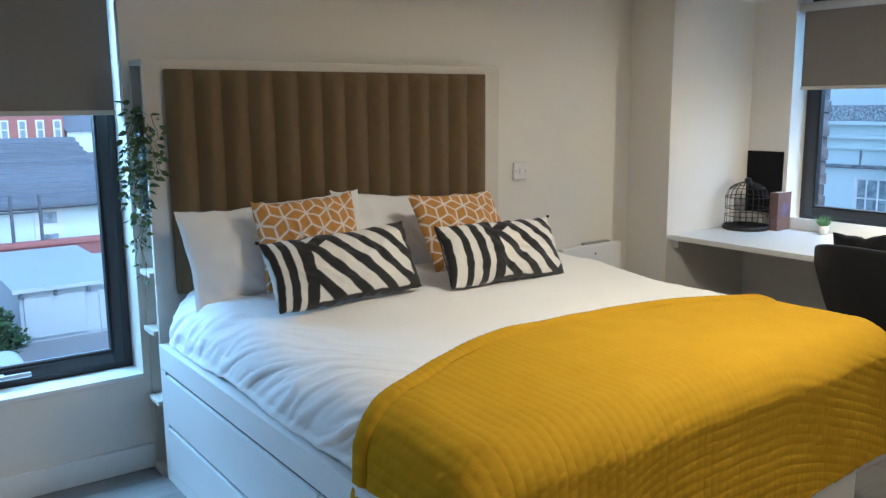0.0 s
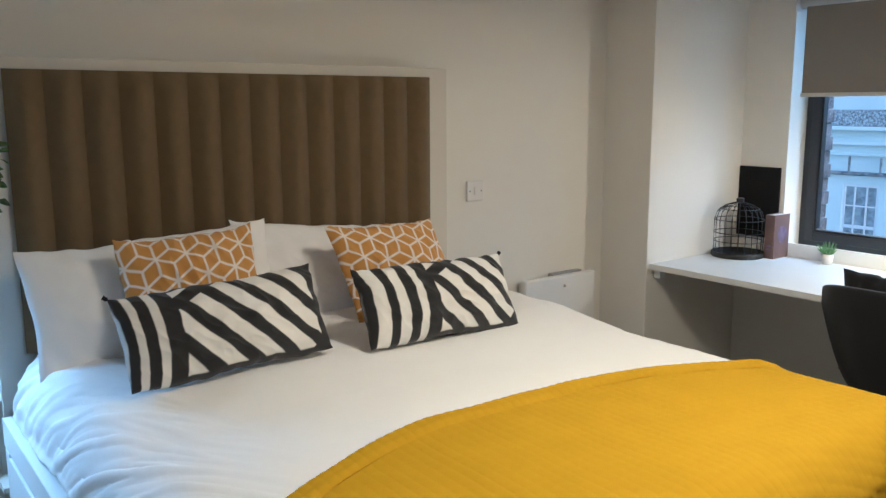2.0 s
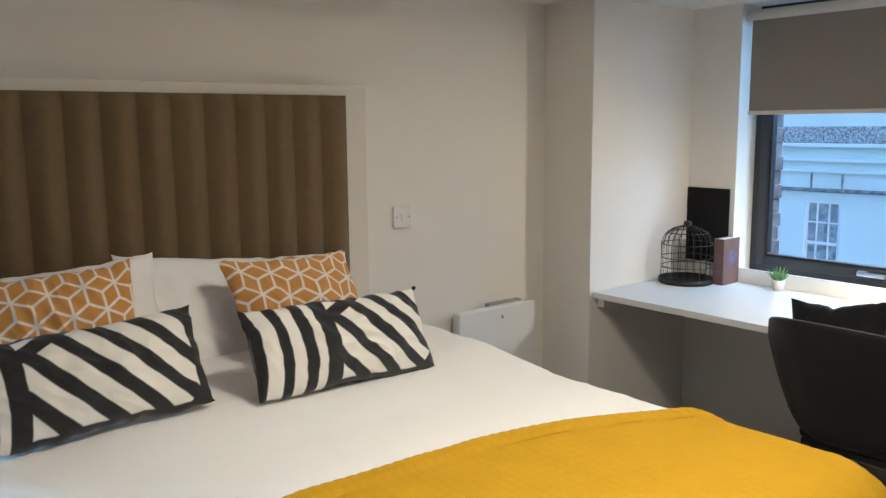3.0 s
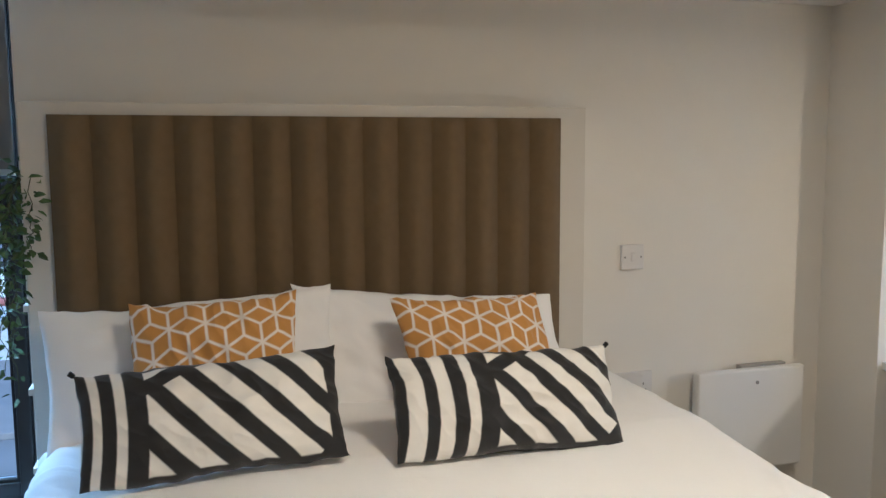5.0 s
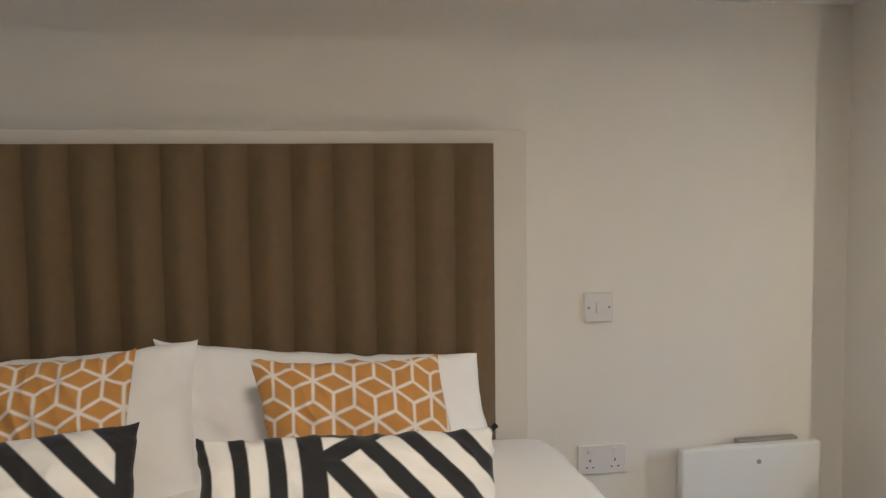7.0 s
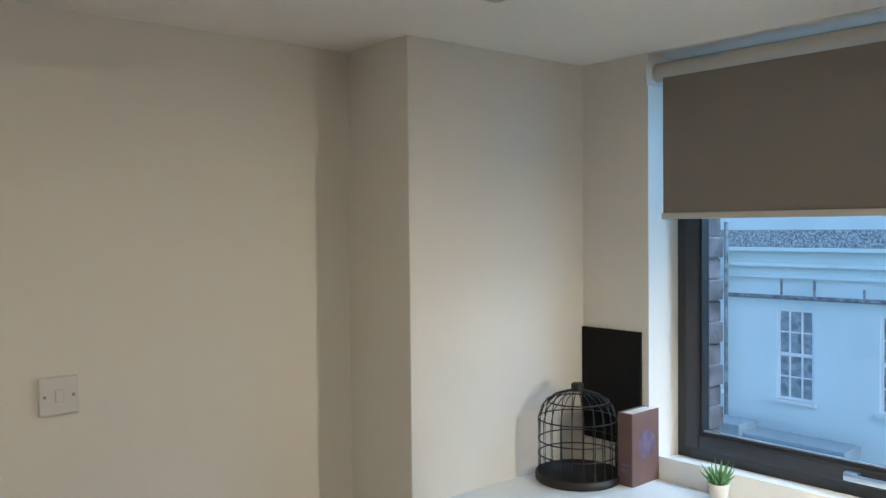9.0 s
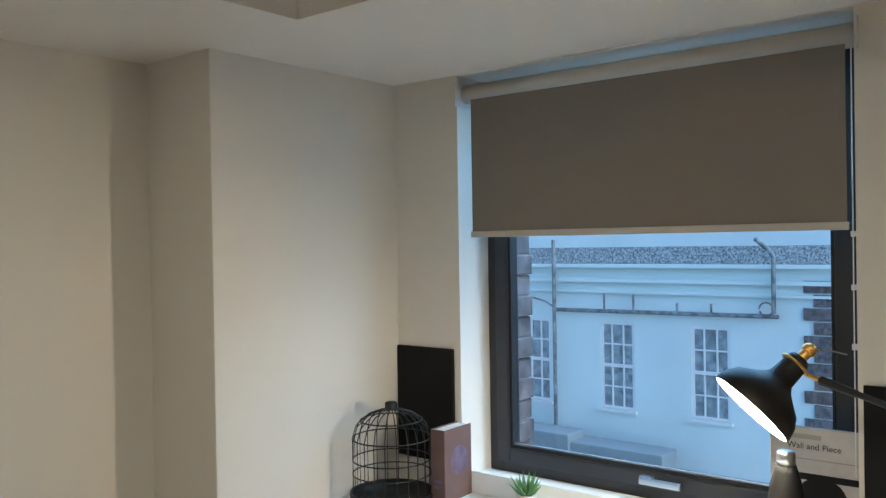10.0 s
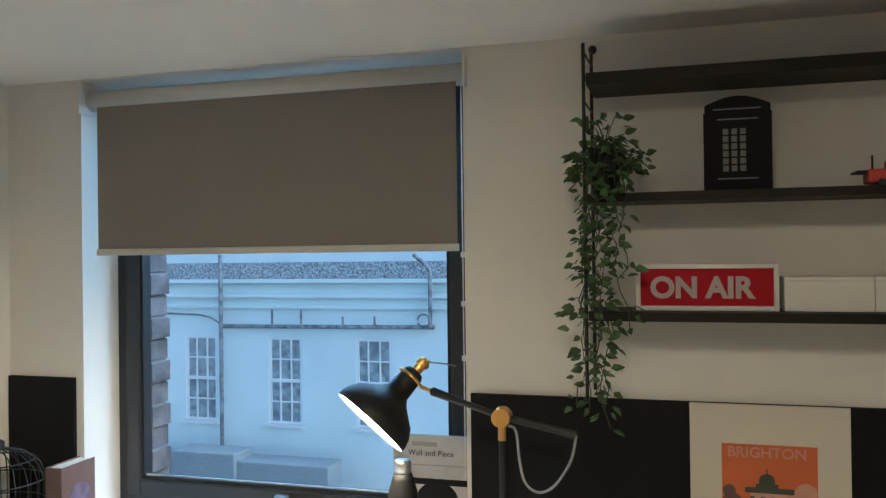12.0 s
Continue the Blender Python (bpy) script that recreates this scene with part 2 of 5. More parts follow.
def ball(bm, c, r, n=12, scale=(1, 1, 1)):
    bmesh.ops.create_uvsphere(bm, u_segments=n, v_segments=max(6, n // 2), radius=r,
                              matrix=Matrix.LocRotScale(c, None, scale))
    return bm


def tube(bm, pts, r, n=8):
    """A bent round bar through points."""
    pts = [Vector(p) for p in pts]
    rings = []
    for i, p in enumerate(pts):
        d = (pts[min(i + 1, len(pts) - 1)] - pts[max(i - 1, 0)]).normalized()
        q = d.to_track_quat('Z', 'Y')
        rings.append([bm.verts.new(p + q @ Vector((r * math.cos(2 * math.pi * k / n), r * math.sin(2 * math.pi * k / n), 0))) for k in range(n)])
    for a, b in zip(rings, rings[1:]):
        for k in range(n):
            bm.faces.new((a[k], a[(k + 1) % n], b[(k + 1) % n], b[k]))
    bm.faces.new(rings[0][::-1])
    bm.faces.new(rings[-1])
    return bm


def lathe(bm, rings, m, n=32, close=True):
    """Turned shape: rings of radius and height, laid at the pose m."""
    loops = [[bm.verts.new(m @ Vector((r * math.cos(2 * math.pi * k / n), r * math.sin(2 * math.pi * k / n), h))) for k in range(n)] for r, h in rings]
    for a, b in zip(loops, loops[1:]):
        for k in range(n):
            bm.faces.new((a[k], a[(k + 1) % n], b[(k + 1) % n], b[k]))
    if close:
        bm.faces.new(loops[0][::-1])
        bm.faces.new(loops[-1])
    return bm


def sheet(name, grid, material, smooth=True, closed=False):
    """A mesh object from a grid of places (rows x columns x 3)."""
    rows, cols = grid.shape[:2]
    idx = np.arange(rows * cols).reshape(rows, cols)
    f = np.stack([idx[:-1, :-1], idx[:-1, 1:], idx[1:, 1:], idx[1:, :-1]], -1).reshape(-1, 4)
    me = bpy.data.meshes.new(name)
    me.from_pydata(grid.reshape(-1, 3).tolist(), [], f.tolist())
    me.materials.append(material)
    if smooth:
        me.polygons.foreach_set("use_smooth", [True] * len(me.polygons))
    return new(name, me)


def structure(name, bm, material, label, category):
    return tagged(solid(name, bm, material), label, category, kind="structure")


def panel_with_hole(bm, axis, a0, a1, z0, z1, d0, d1, holes):
    """A wall slab along one axis, with rectangular openings (a0, a1, z0, z1) that go right through it."""
    cuts = sorted({a0, a1, *[h[0] for h in holes], *[h[1] for h in holes]})
    for lo, hi in zip(cuts, cuts[1:]):
        spans = [(z0, z1)]
        for h in holes:
            if h[0] <= lo and hi <= h[1]:
                spans = [s for p, q in spans for s in ((p, min(q, h[2])), (max(p, h[3]), q)) if s[1] - s[0] > 1e-4]
        for p, q in spans:
            if axis == "x":
                box(bm, lo, hi, d0, d1, p, q)
            else:
                box(bm, d0, d1, lo, hi, p, q)
    bmesh.ops.remove_doubles(bm, verts=bm.verts, dist=1e-5)
    return bm


# ---- the room ----
YW = 0.19        # face of the wall behind the bed
XE = 3.618       # face of the desk's window wall
XW, YS = -2.3, -4.5
ZL, ZH = 2.12, 2.45   # low and high ceiling
PX, PY = 2.850, -0.120  # corner of the boxed-out pillar
SILL1, SILL2 = 0.41, 0.785
W1 = (-1.50, -0.108)
W2 = (-1.594, -0.393)

structure("wall_north", panel_with_hole(bmesh.new(), "x", XW - 0.25, PX, 0, ZH, YW, YW + 0.32, [(W1[0], W1[1], SILL1, ZL - 0.012)]),
          WALL, "cream painted plaster wall behind the bed", "wall")
structure("wall_pillar", block(PX, XE + 0.3, PY, YW + 0.32, 0, ZH, 0.004), WALL, "boxed-out cream plaster pillar beside the desk", "wall")
structure("wall_east", panel_with_hole(bmesh.new(), "y", YS - 0.25, PY, 0, ZH, XE, XE + 0.30, [(W2[0], W2[1], SILL2, ZL - 0.002)]),
          WALL, "cream painted plaster wall above the desk", "wall")
structure("wall_south", block(XW, XE, YS - 0.2, YS, 0, ZH), WALL, "plain cream painted wall", "wall")
structure("wall_west", block(XW - 0.2, XW, YS - 0.2, YW, 0, ZH), WALL, "plain cream painted wall", "wall")

TX, TY = 2.818, -0.522
cb = bmesh.new()
box(cb, XW, PX, TY, YW, ZL, ZH)
box(cb, TX, XE, YS, TY, ZL, ZH - 0.001)
box(cb, PX, XE, TY, PY, ZL, ZH - 0.001)
box(cb, XW - 0.2, XE + 0.3, YS - 0.2, YW + 0.3, ZH, ZH + 0.15)
structure("ceiling", cb, CEIL, "white plaster ceiling with a raised tray and lowered edges", "ceiling")

fl = structure("floor", block(XW - 0.2, XE + 0.3, YS - 0.2, YW + 0.3, -0.12, -0.006), FLOORBASE, "grey wood-effect plank floor", "floor")
structure("baseboard", block(XW, -0.085, YW - 0.014, YW, 0, 0.105, 0.004), TRIM, "white painted skirting board", "skirting")
structure("baseboard", block(1.70, PX, YW - 0.014, YW, 0, 0.105, 0.004), TRIM, "white painted skirting board", "skirting")


def roller_blind(name, along, a0, a1, depth, z_bar, z_roll, label, face):
    """A roller blind in a window recess. face: +1 or -1, the side on which the room lies."""
    at = ((a0 + a1) / 2, depth, z_bar) if along == "x" else (depth, (a0 + a1) / 2, z_bar)
    b = thing(name, at, label, "blind")

    def slab(lo, hi, d0, d1, z0, z1, bevel=0.0):
        return block(lo, hi, d0, d1, z0, z1, bevel) if along == "x" else block(d0, d1, lo, hi, z0, z1, bevel)

    part("fabric", slab(a0, a1, depth - 0.0008, depth + 0.0008, z_bar, z_roll), BLINDM, b)
    part("bottom_bar", slab(a0 - 0.004, a1 + 0.004, depth - 0.006, depth + 0.006, z_bar - 0.020, z_bar, 0.003), BLINDL, b, "pale bottom bar")
    rb = bmesh.new()
    if along == "x":
        rod(rb, (a0 - 0.035, depth + 0.026 * face, z_roll + 0.018), (a1 + 0.035, depth + 0.026 * face, z_roll + 0.018), 0.027, n=20)
    else:
        rod(rb, (depth + 0.030 * face, a0 - 0.025, z_roll + 0.024), (depth + 0.030 * face, a1 + 0.045, z_roll + 0.024), 0.030, n=24)
    part("roller", rb, BLINDL, b, "pale fabric roller", True)
    for end in (a0 - 0.03, a1 + 0.045 if along == "y" else a1 + 0.03):
        part("bracket", slab(end - 0.003, end + 0.003, depth - 0.03, depth + 0.055, z_roll - 0.02, z_roll + 0.06, 0.002), PLASTIC, b)
    return b


def window_unit(name, along, a0, a1, z0, z1, d, out, label, handle_at, F, S):
    """A dark framed window. d: inner face of the frame; out: +1 where outdoors lies at greater values."""
    at = ((a0 + a1) / 2, d, z0) if along == "x" else (d, (a0 + a1) / 2, z0)
    w = thing(name, at, label, "window", kind="structure")

    def slab(lo, hi, e0, e1, p, q, bevel=0.0):
        e0, e1 = d + out * e0, d + out * e1
        e0, e1 = min(e0, e1), max(e0, e1)
        return block(lo, hi, e0, e1, p, q, bevel) if along == "x" else block(e0, e1, lo, hi, p, q, bevel)

    fr = bmesh.new()
    for lo, hi, p, q in ((a0, a0 + F, z0, z1), (a1 - F, a1, z0, z1), (a0 + F, a1 - F, z0, z0 + F), (a0 + F, a1 - F, z1 - F, z1)):
        t = slab(lo, hi, 0.012, 0.075, p, q, 0.003)
        me = bpy.data.meshes.new("tmp")
        t.to_mesh(me)
        t.free()
        fr.from_mesh(me)
        bpy.data.meshes.remove(me)
    frame_ob = part("window_frame", fr, FRAME, w)
    i0, i1, j0, j1 = a0 + F - 0.012, a1 - F + 0.012, z0 + F - 0.012, z1 - F + 0.012
    for lo, hi, p, q in ((i0, i0 + S, j0, j1), (i1 - S, i1, j0, j1), (i0 + S, i1 - S, j0, j0 + S), (i0 + S, i1 - S, j1 - S, j1)):
        part("sash", slab(lo, hi, 0.0, 0.055, p, q, 0.006), FRAME, w)
    g = 0.010
    for lo, hi, p, q in ((i0 + S, i0 + S + g, j0 + S, j1 - S), (i1 - S - g, i1 - S, j0 + S, j1 - S),
                         (i0 + S + g, i1 - S - g, j0 + S, j0 + S + g), (i0 + S + g, i1 - S - g, j1 - S - g, j1 - S)):
        part("gasket", slab(lo, hi, 0.008, 0.05, p, q), GASKET, w)
    pane = part("pane", slab(i0 + S + 0.004, i1 - S - 0.004, 0.026, 0.030, j0 + S + 0.004, j1 - S - 0.004), GLASS, w)
    pane.visible_shadow = False
    part("bead", slab(i0 + S + g, i1 - S - g, 0.016, 0.024, j0 + S + g, j0 + S + g + 0.006), STEEL, w, "bright spacer bar")
    hb = bmesh.new()
    hz = j0 + S * 0.55
    if along == "x":
        box(hb, handle_at - 0.02, handle_at + 0.02, d - 0.022, d + 0.002, hz - 0.012, hz + 0.012, 0.004)
        box(hb, handle_at - 0.015, handle_at + 0.115, d - 0.036, d - 0.02, hz - 0.010, hz + 0.010, 0.005)
    else:
        box(hb, d - 0.022, d + 0.002, handle_at - 0.02, handle_at + 0.02, hz - 0.012, hz + 0.012, 0.004)
        box(hb, d - 0.036, d - 0.02, handle_at - 0.115, handle_at + 0.015, hz - 0.010, hz + 0.010, 0.005)
    part("handle", hb, STEEL, w, "brushed steel window handle")
    return w


# window by the bed
window_unit("window_1", "x", W1[0], W1[1] - 0.0, SILL1 + 0.002, ZL - 0.012, YW + 0.135, 1, "anthracite framed window with a roller blind, looking on a street", -0.63, 0.042, 0.046)
structure("window_sill", block(W1[0], W1[1], YW - 0.006, YW + 0.136, SILL1 - 0.012, SILL1 + 0.008, 0.003), TRIM, "white painted window sill", "window sill")
roller_blind("roller_blind", "x", W1[0] + 0.03, W1[1] - 0.022, YW + 0.06, 1.508, 2.045, "grey-brown roller blind pulled half down", -1)
# window over the desk
window_unit("window_2", "y", W2[0], W2[1], SILL2 + 0.002, ZL - 0.002, XE + 0.15, 1, "anthracite framed window over the desk", -0.98, 0.048, 0.050)
structure("window_sill", block(XE + 0.0105, XE + 0.151, W2[0], W2[1], SILL2 - 0.012, SILL2 + 0.008, 0.003), TRIM, "white painted window sill", "window sill")
roller_blind("roller_blind", "y", -1.572, -0.442, XE + 0.012, 1.605, 2.035, "grey-brown roller blind pulled half down over the desk", 1)
cn = thing("blind_chain", (XE + 0.02, -1.590, 1.2), "white beaded chain of the blind with clips", "blind chain")
cbm = bmesh.new()
for dy in (-0.004, 0.004):
    rod(cbm, (XE + 0.03, -1.585 + dy, 0.98), (XE + 0.03, -1.585 + dy, 2.03), 0.0016, n=6)
part("chain", cbm, PLASTIC, cn)
for cz in (1.575, 1.445, 1.30):
    part("clip", block(XE + 0.02, XE + 0.036, -1.593, -1.577, cz - 0.007, cz + 0.007, 0.002), PLASTIC, cn)

# flush lights in the raised tray
first = None
for sx, sy, watts in SPOTS:
    if first is None:
        first = thing("ceiling_lamp", (sx, sy, 2.43), "round flush ceiling light with a pale rim, lit", "ceiling light", "ceiling lights")
        part("rim", lathe(bmesh.new(), [(0.205, 2.449), (0.205, 2.425), (0.212, 2.42), (0.222, 2.425), (0.224, 2.449)], Matrix.Translation((sx, sy, 0)), 24, False), TRIM, first)
        part("diffuser", lathe(bmesh.new(), [(0.204, 2.4485), (0.204, 2.428), (0.19, 2.424)], Matrix.Translation((sx, sy, 0)), 24), SPOTGLOW, first, "glowing diffuser")
    else:
        copy_thing(first, Matrix.Translation((sx, sy, 2.43)))


# ---- the bed ----
BX0, BX1, BY0, BY1 = -0.085, 1.68, 0.03, -1.93
BTOP = 0.575

unit = thing("headboard_unit", (0.8, 0.11, 0), "white laminate box unit behind the bed with open end shelves", "shelf unit")
UX0, UX1, UZ = -0.078, 1.692, 1.70
part("front_panel", block(UX0, UX1, 0.03, 0.05, 0.0, UZ, 0.002), LAMIN_DIM, unit)
part("top_panel", block(UX0, UX1, 0.0505, YW, UZ - 0.02, UZ - 0.0005, 0.002), LAMIN_DIM, unit)
part("back_panel", block(UX0, UX1 - 0.02, YW - 0.012, YW - 0.001, 0.0, UZ - 0.0205), LAMIN_DIM, unit)
part("side_panel", block(UX1 - 0.02, UX1, 0.0505, YW, 0.0, UZ - 0.0205, 0.002), LAMIN_DIM, unit)
part("divider", block(0.24, 0.258, 0.0505, YW - 0.0125, 0.02, UZ - 0.0205), LAMIN_DIM, unit)
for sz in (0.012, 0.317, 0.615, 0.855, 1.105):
    part("shelf", block(UX0 - 0.018, 0.2395, 0.0505, YW - 0.0125, sz - 0.010, sz + 0.010, 0.002), LAMIN_DIM, unit)

hb = thing("headboard", (0.795, 0.0, 0.62), "brown woven upholstered headboard with fourteen vertical channels", "headboard")
part("backing", block(0.004, 1.586, 0.014, 0.0295, 0.78, 1.655), HEADB, hb)
NCH = 14
cw = 1.59 / NCH
for i in range(NCH):
    cols, rows = 15, 30
    g = np.zeros((rows, cols, 3))
    for r in range(rows):
        v = r / (rows - 1)
        for c in range(cols):
            u = c / (cols - 1)
            bulge = 0.037 * (0.8 * math.cos(math.pi / 2 * (2 * u - 1)) + 0.2 * (0.5 + 0.5 * math.cos(math.pi * (2 * u - 1))))
            endf = min(1.0, (1 - v) / 0.022)
            bulge *= math.sqrt(max(0.0, 1 - (1 - endf) ** 2))
            wob = 0.0012 * noise.noise((i * 3.1 + u * 2, v * 7, 0.4))
            g[r, c] = (i * cw + u * cw, 0.011 - bulge - wob, 0.775 + v * 0.888)
    ob = sheet("channel", g, HEADB)
    ob.parent = hb
    ob.matrix_parent_inverse = world_of(hb).inverted()

bed = thing("bed", (0.8, -1.0, 0), "white laminate double bed base with drawers along its side", "bed")
part("base", block(BX0 + 0.022, BX1 - 0.022, BY1, BY0 - 0.001, 0.0, 0.53, 0.003), WHITE, bed)
part("side_rail", block(BX0, BX1, BY1 - 0.002, BY0 - 0.001, 0.480, BTOP, 0.004), WHITE, bed)
part("plinth", block(BX0 + 0.004, BX0 + 0.0215, BY1, BY0 - 0.001, 0.0, 0.06), WHITE, bed)
part("end_panel", block(BX0 + 0.002, BX0 + 0.0215, -0.030, BY0 - 0.001, 0.061, 0.473, 0.002), WHITE, bed)
for y0, y1 in ((-0.036, -1.335), (-1.341, BY1)):
    for z0, z1 in ((0.066, 0.238), (0.256, 0.462)):
        dr = part("drawer", block(BX0, BX0 + 0.0205, y1, y0, z0, z1, 0.003), WHITE, bed)
        # Dark-coloured strip fills the gap over each drawer, standing for its shade.
        part("gap_shade", block(BX0 + 0.012, BX0 + 0.0213, y1 + 0.004, y0 - 0.004, z1 + 0.001, z1 + 0.016), GAPSHADE, dr, "dark strip filling the drawer gap in place of its shade")
part("mattress", block(BX0 + 0.06, BX1 - 0.05, BY1 + 0.05, -0.02, BTOP, 0.715, 0.05, 4), COTTON, bed, "white fitted mattress", True)


def cloth_section(s, lo, flare):
    """Across the bed: s from 0 at the lower hem on one side to 1 on the other; gives x and z of a soft cover."""
    top, half, mid = 0.742, 0.922, 0.882
    hang = max(0.02, top - lo)
    r = 0.13
    flat = 2 * half - 2 * r
    arc = math.pi / 2 * r
    side = max(0.0, hang - r)
    total = 2 * side + 2 * arc + flat
    d = s * total
    if d < side:
        x, z = -half, lo + d
    elif d < side + arc:
        a = (d - side) / r
        x, z = -half + r - r * math.cos(a), top - r + r * math.sin(a)
    elif d < side + arc + flat:
        x, z = -half + r + d - side - arc, top
    elif d < side + 2 * arc + flat:
        a = (d - side - arc - flat) / r
        x, z = half - r + r * math.sin(a), top - r + r * math.cos(a)
    else:
        x, z = half, top - r - (d - side - 2 * arc - flat)
    u = x / half
    z += 0.024 * max(0.0, 1 - u * u) * (1 if z > top - r else 0)
    low = max(0.0, (top - r - z)) / max(0.01, hang)
    x += (flare if x > 0 else -flare) * math.sin(min(1.0, low * 1.2) * math.pi) * 0.5
    return mid + x, z


def side_folds(y, d, amp):
    """Creases that rise from the hem and fade out on top of the bed. d: way along the cloth from the hem."""
    fade = max(0.0, 1 - d / 0.55) * min(1.0, 0.35 + d / 0.10)
    a = noise.noise((y * 5.5 + d * 7.5, (y - d) * 1.6, 5.0))
    b = noise.noise((y * 13.0 + d * 15.0, (y - d) * 2.6, 9.0))
    c = noise.noise((y * 3.0, d * 2.0, 12.0))
    ridge = (1 - min(1.0, abs(a) * 4.0)) * 0.9 + (1 - min(1.0, abs(b) * 4.0)) * 0.55
    return amp * fade * (ridge + 1.3 * c - 0.3)


def foot_drop(y, y_foot):
    """Lets the cover fall over the foot of the bed."""
    over = y_foot - y
    if over <= -0.10:
        return y, 0.0
    r = 0.10
    d = over + r
    a = min(d / r, math.pi / 2)
    return y_foot + r - r * math.sin(a), r - r * math.cos(a) + max(0.0, d - r * math.pi / 2)


def smooth01(u):
    u = min(1.0, max(0.0, u))
    return u * u * (3 - 2 * u)


def make_cover(name, y0, y1, lo_left, lo_right, nr, nc, lift, amp, quilt, material, skew=0.0):
    g = np.zeros((nr, nc, 3))
    for i in range(nr):
        for j in range(nc):
            s = j / (nc - 1)
            ya = y0 - skew * (smooth01((0.42 - s) / 0.32) + smooth01((s - 0.58) / 0.37))
            ye = y1 - 0.4 * skew * (1 - s)
            y = ya + (ye - ya) * i / (nr - 1)
            lo = lo_left if s < 0.5 else lo_right
            lo += 0.018 * noise.noise((y * 2.2, 3.0 if s < 0.5 else 7.0, 1.0))
            x, z = cloth_section(s, lo, 0.03)
            yy, drop = foot_drop(y, BY1 - 0.03)
            f = side_folds(y, (s if s < 0.5 else 1 - s) * 2.35, amp if s < 0.5 else 0.35 * amp)
            left = x < 0.875
            up0 = min(1.0, max(0.0, (z - 0.60) / 0.14))
            x += (-1 if left else 1) * f * math.sqrt(1 - up0 * up0)
            z += f * up0
            soft = 0.010 * noise.noise((x * 2.3, y * 2.1, 0.3)) + 0.004 * noise.noise((x * 7, y * 6, 2.3))
            soft += 0.008 * noise.noise((x * 3.0 + y * 6.0, y * 2.0 - x * 9.0, 4.3)) * max(0.0, 1 - abs(x - 0.0) / 0.45)
            z += 0.034 * min(1.0, max(0.0, (y + 0.95) / 0.30)) * up0 + 0.022 * smooth01((x - 1.15) / 0.5) * up0
            z2 = z + soft * (1 if z > 0.66 else 0.3) - drop * up0
            yy -= min(1.0, drop / 0.1) * (0.010 + 0.010 * noise.noise((x * 6, drop * 4, 8.0)))
            if quilt:
                cell = 0.031
                q = abs(math.sin(math.pi * (y - ya) / cell)) ** 0.6 * abs(math.sin(math.pi * s * 2.62 / cell)) ** 0.6
                hem = 1.0 if (ya - y) < 0.055 else 0.0
                lift2 = lift + 0.0027 * q + 0.010 * hem * (1 - ((ya - y) / 0.055 * 2 - 1) ** 4 if hem else 0)
            else:
                lift2 = lift
            up = 1.0 if z > 0.74 else max(0.0, (z - 0.625) / 0.13)
            side = math.sqrt(max(0.0, 1 - min(1.0, up) ** 2))
            g[i, j] = (x + (-1 if left else 1) * lift2 * side, yy - lift2 * min(1.0, drop / 0.1), z2 + lift2 * min(1.0, up))
    ob = sheet(name, g, material)
    so = ob.modifiers.new("thick", 'SOLIDIFY')
    so.thickness, so.offset = 0.012, -1
    return ob


duvet = make_cover("duvet", -0.04, -2.10, 0.585, 0.50, 260, 330, 0.0, 0.015, False, COTTON)
tagged(duvet, "white cotton duvet, softly creased over the mattress", "duvet")
throw = make_cover("throw_blanket", -1.270, -2.34, 0.30, 0.42, 230, 524, 0.016, 0.006, True, MUSTARD, 0.25)
tagged(throw, "mustard yellow quilted throw across the foot of the bed", "throw")


def cushion_grid(w, h, t, nx, nz, shear=0.0, seed=0.0, pinch=0.06, power=0.5):
    """Front and back of a stuffed cover: local x across, z up, y towards the back."""
    u = np.linspace(-1, 1, nx)[None, :].repeat(nz, 0)
    v = np.linspace(-1, 1, nz)[:, None].repeat(nx, 1)
    x = u * w / 2 * (1 - pinch * (1 - v ** 2) * u ** 2)
    z = v * h / 2 * (1 - pinch * 1.4 * (1 - u ** 2) * v ** 2)
    puff = np.clip((1 - u ** 2) * (1 - v ** 2), 0, 1) ** power
    wr = np.array([[noise.noise((a * 2.2 + seed, b * 1.6, seed)) + 0.5 * noise.noise((a * 6 + seed, b * 4, 3 + seed)) + 0.45 * (0.5 - abs(noise.noise((a * 5 + b * 2 + seed, b * 2 - a, 7 + seed))) * 2) for a in u[0]] for b in v[:, 0]])
    edge = np.clip(1 - puff * 1.3, 0, 1)
    y = -t / 2 * puff * (1 + 0.21 * wr) - 0.006 * wr * edge
    z = z + 0.009 * wr * edge
    x = x - shear * z + 0.005 * wr * edge * np.abs(u)
    front = np.stack([x, y, z], -1)
    back = np.stack([x, t / 2 * puff * (1 + 0.08 * wr) - 0.004 * wr * edge, z], -1)
    return u, v, front, back


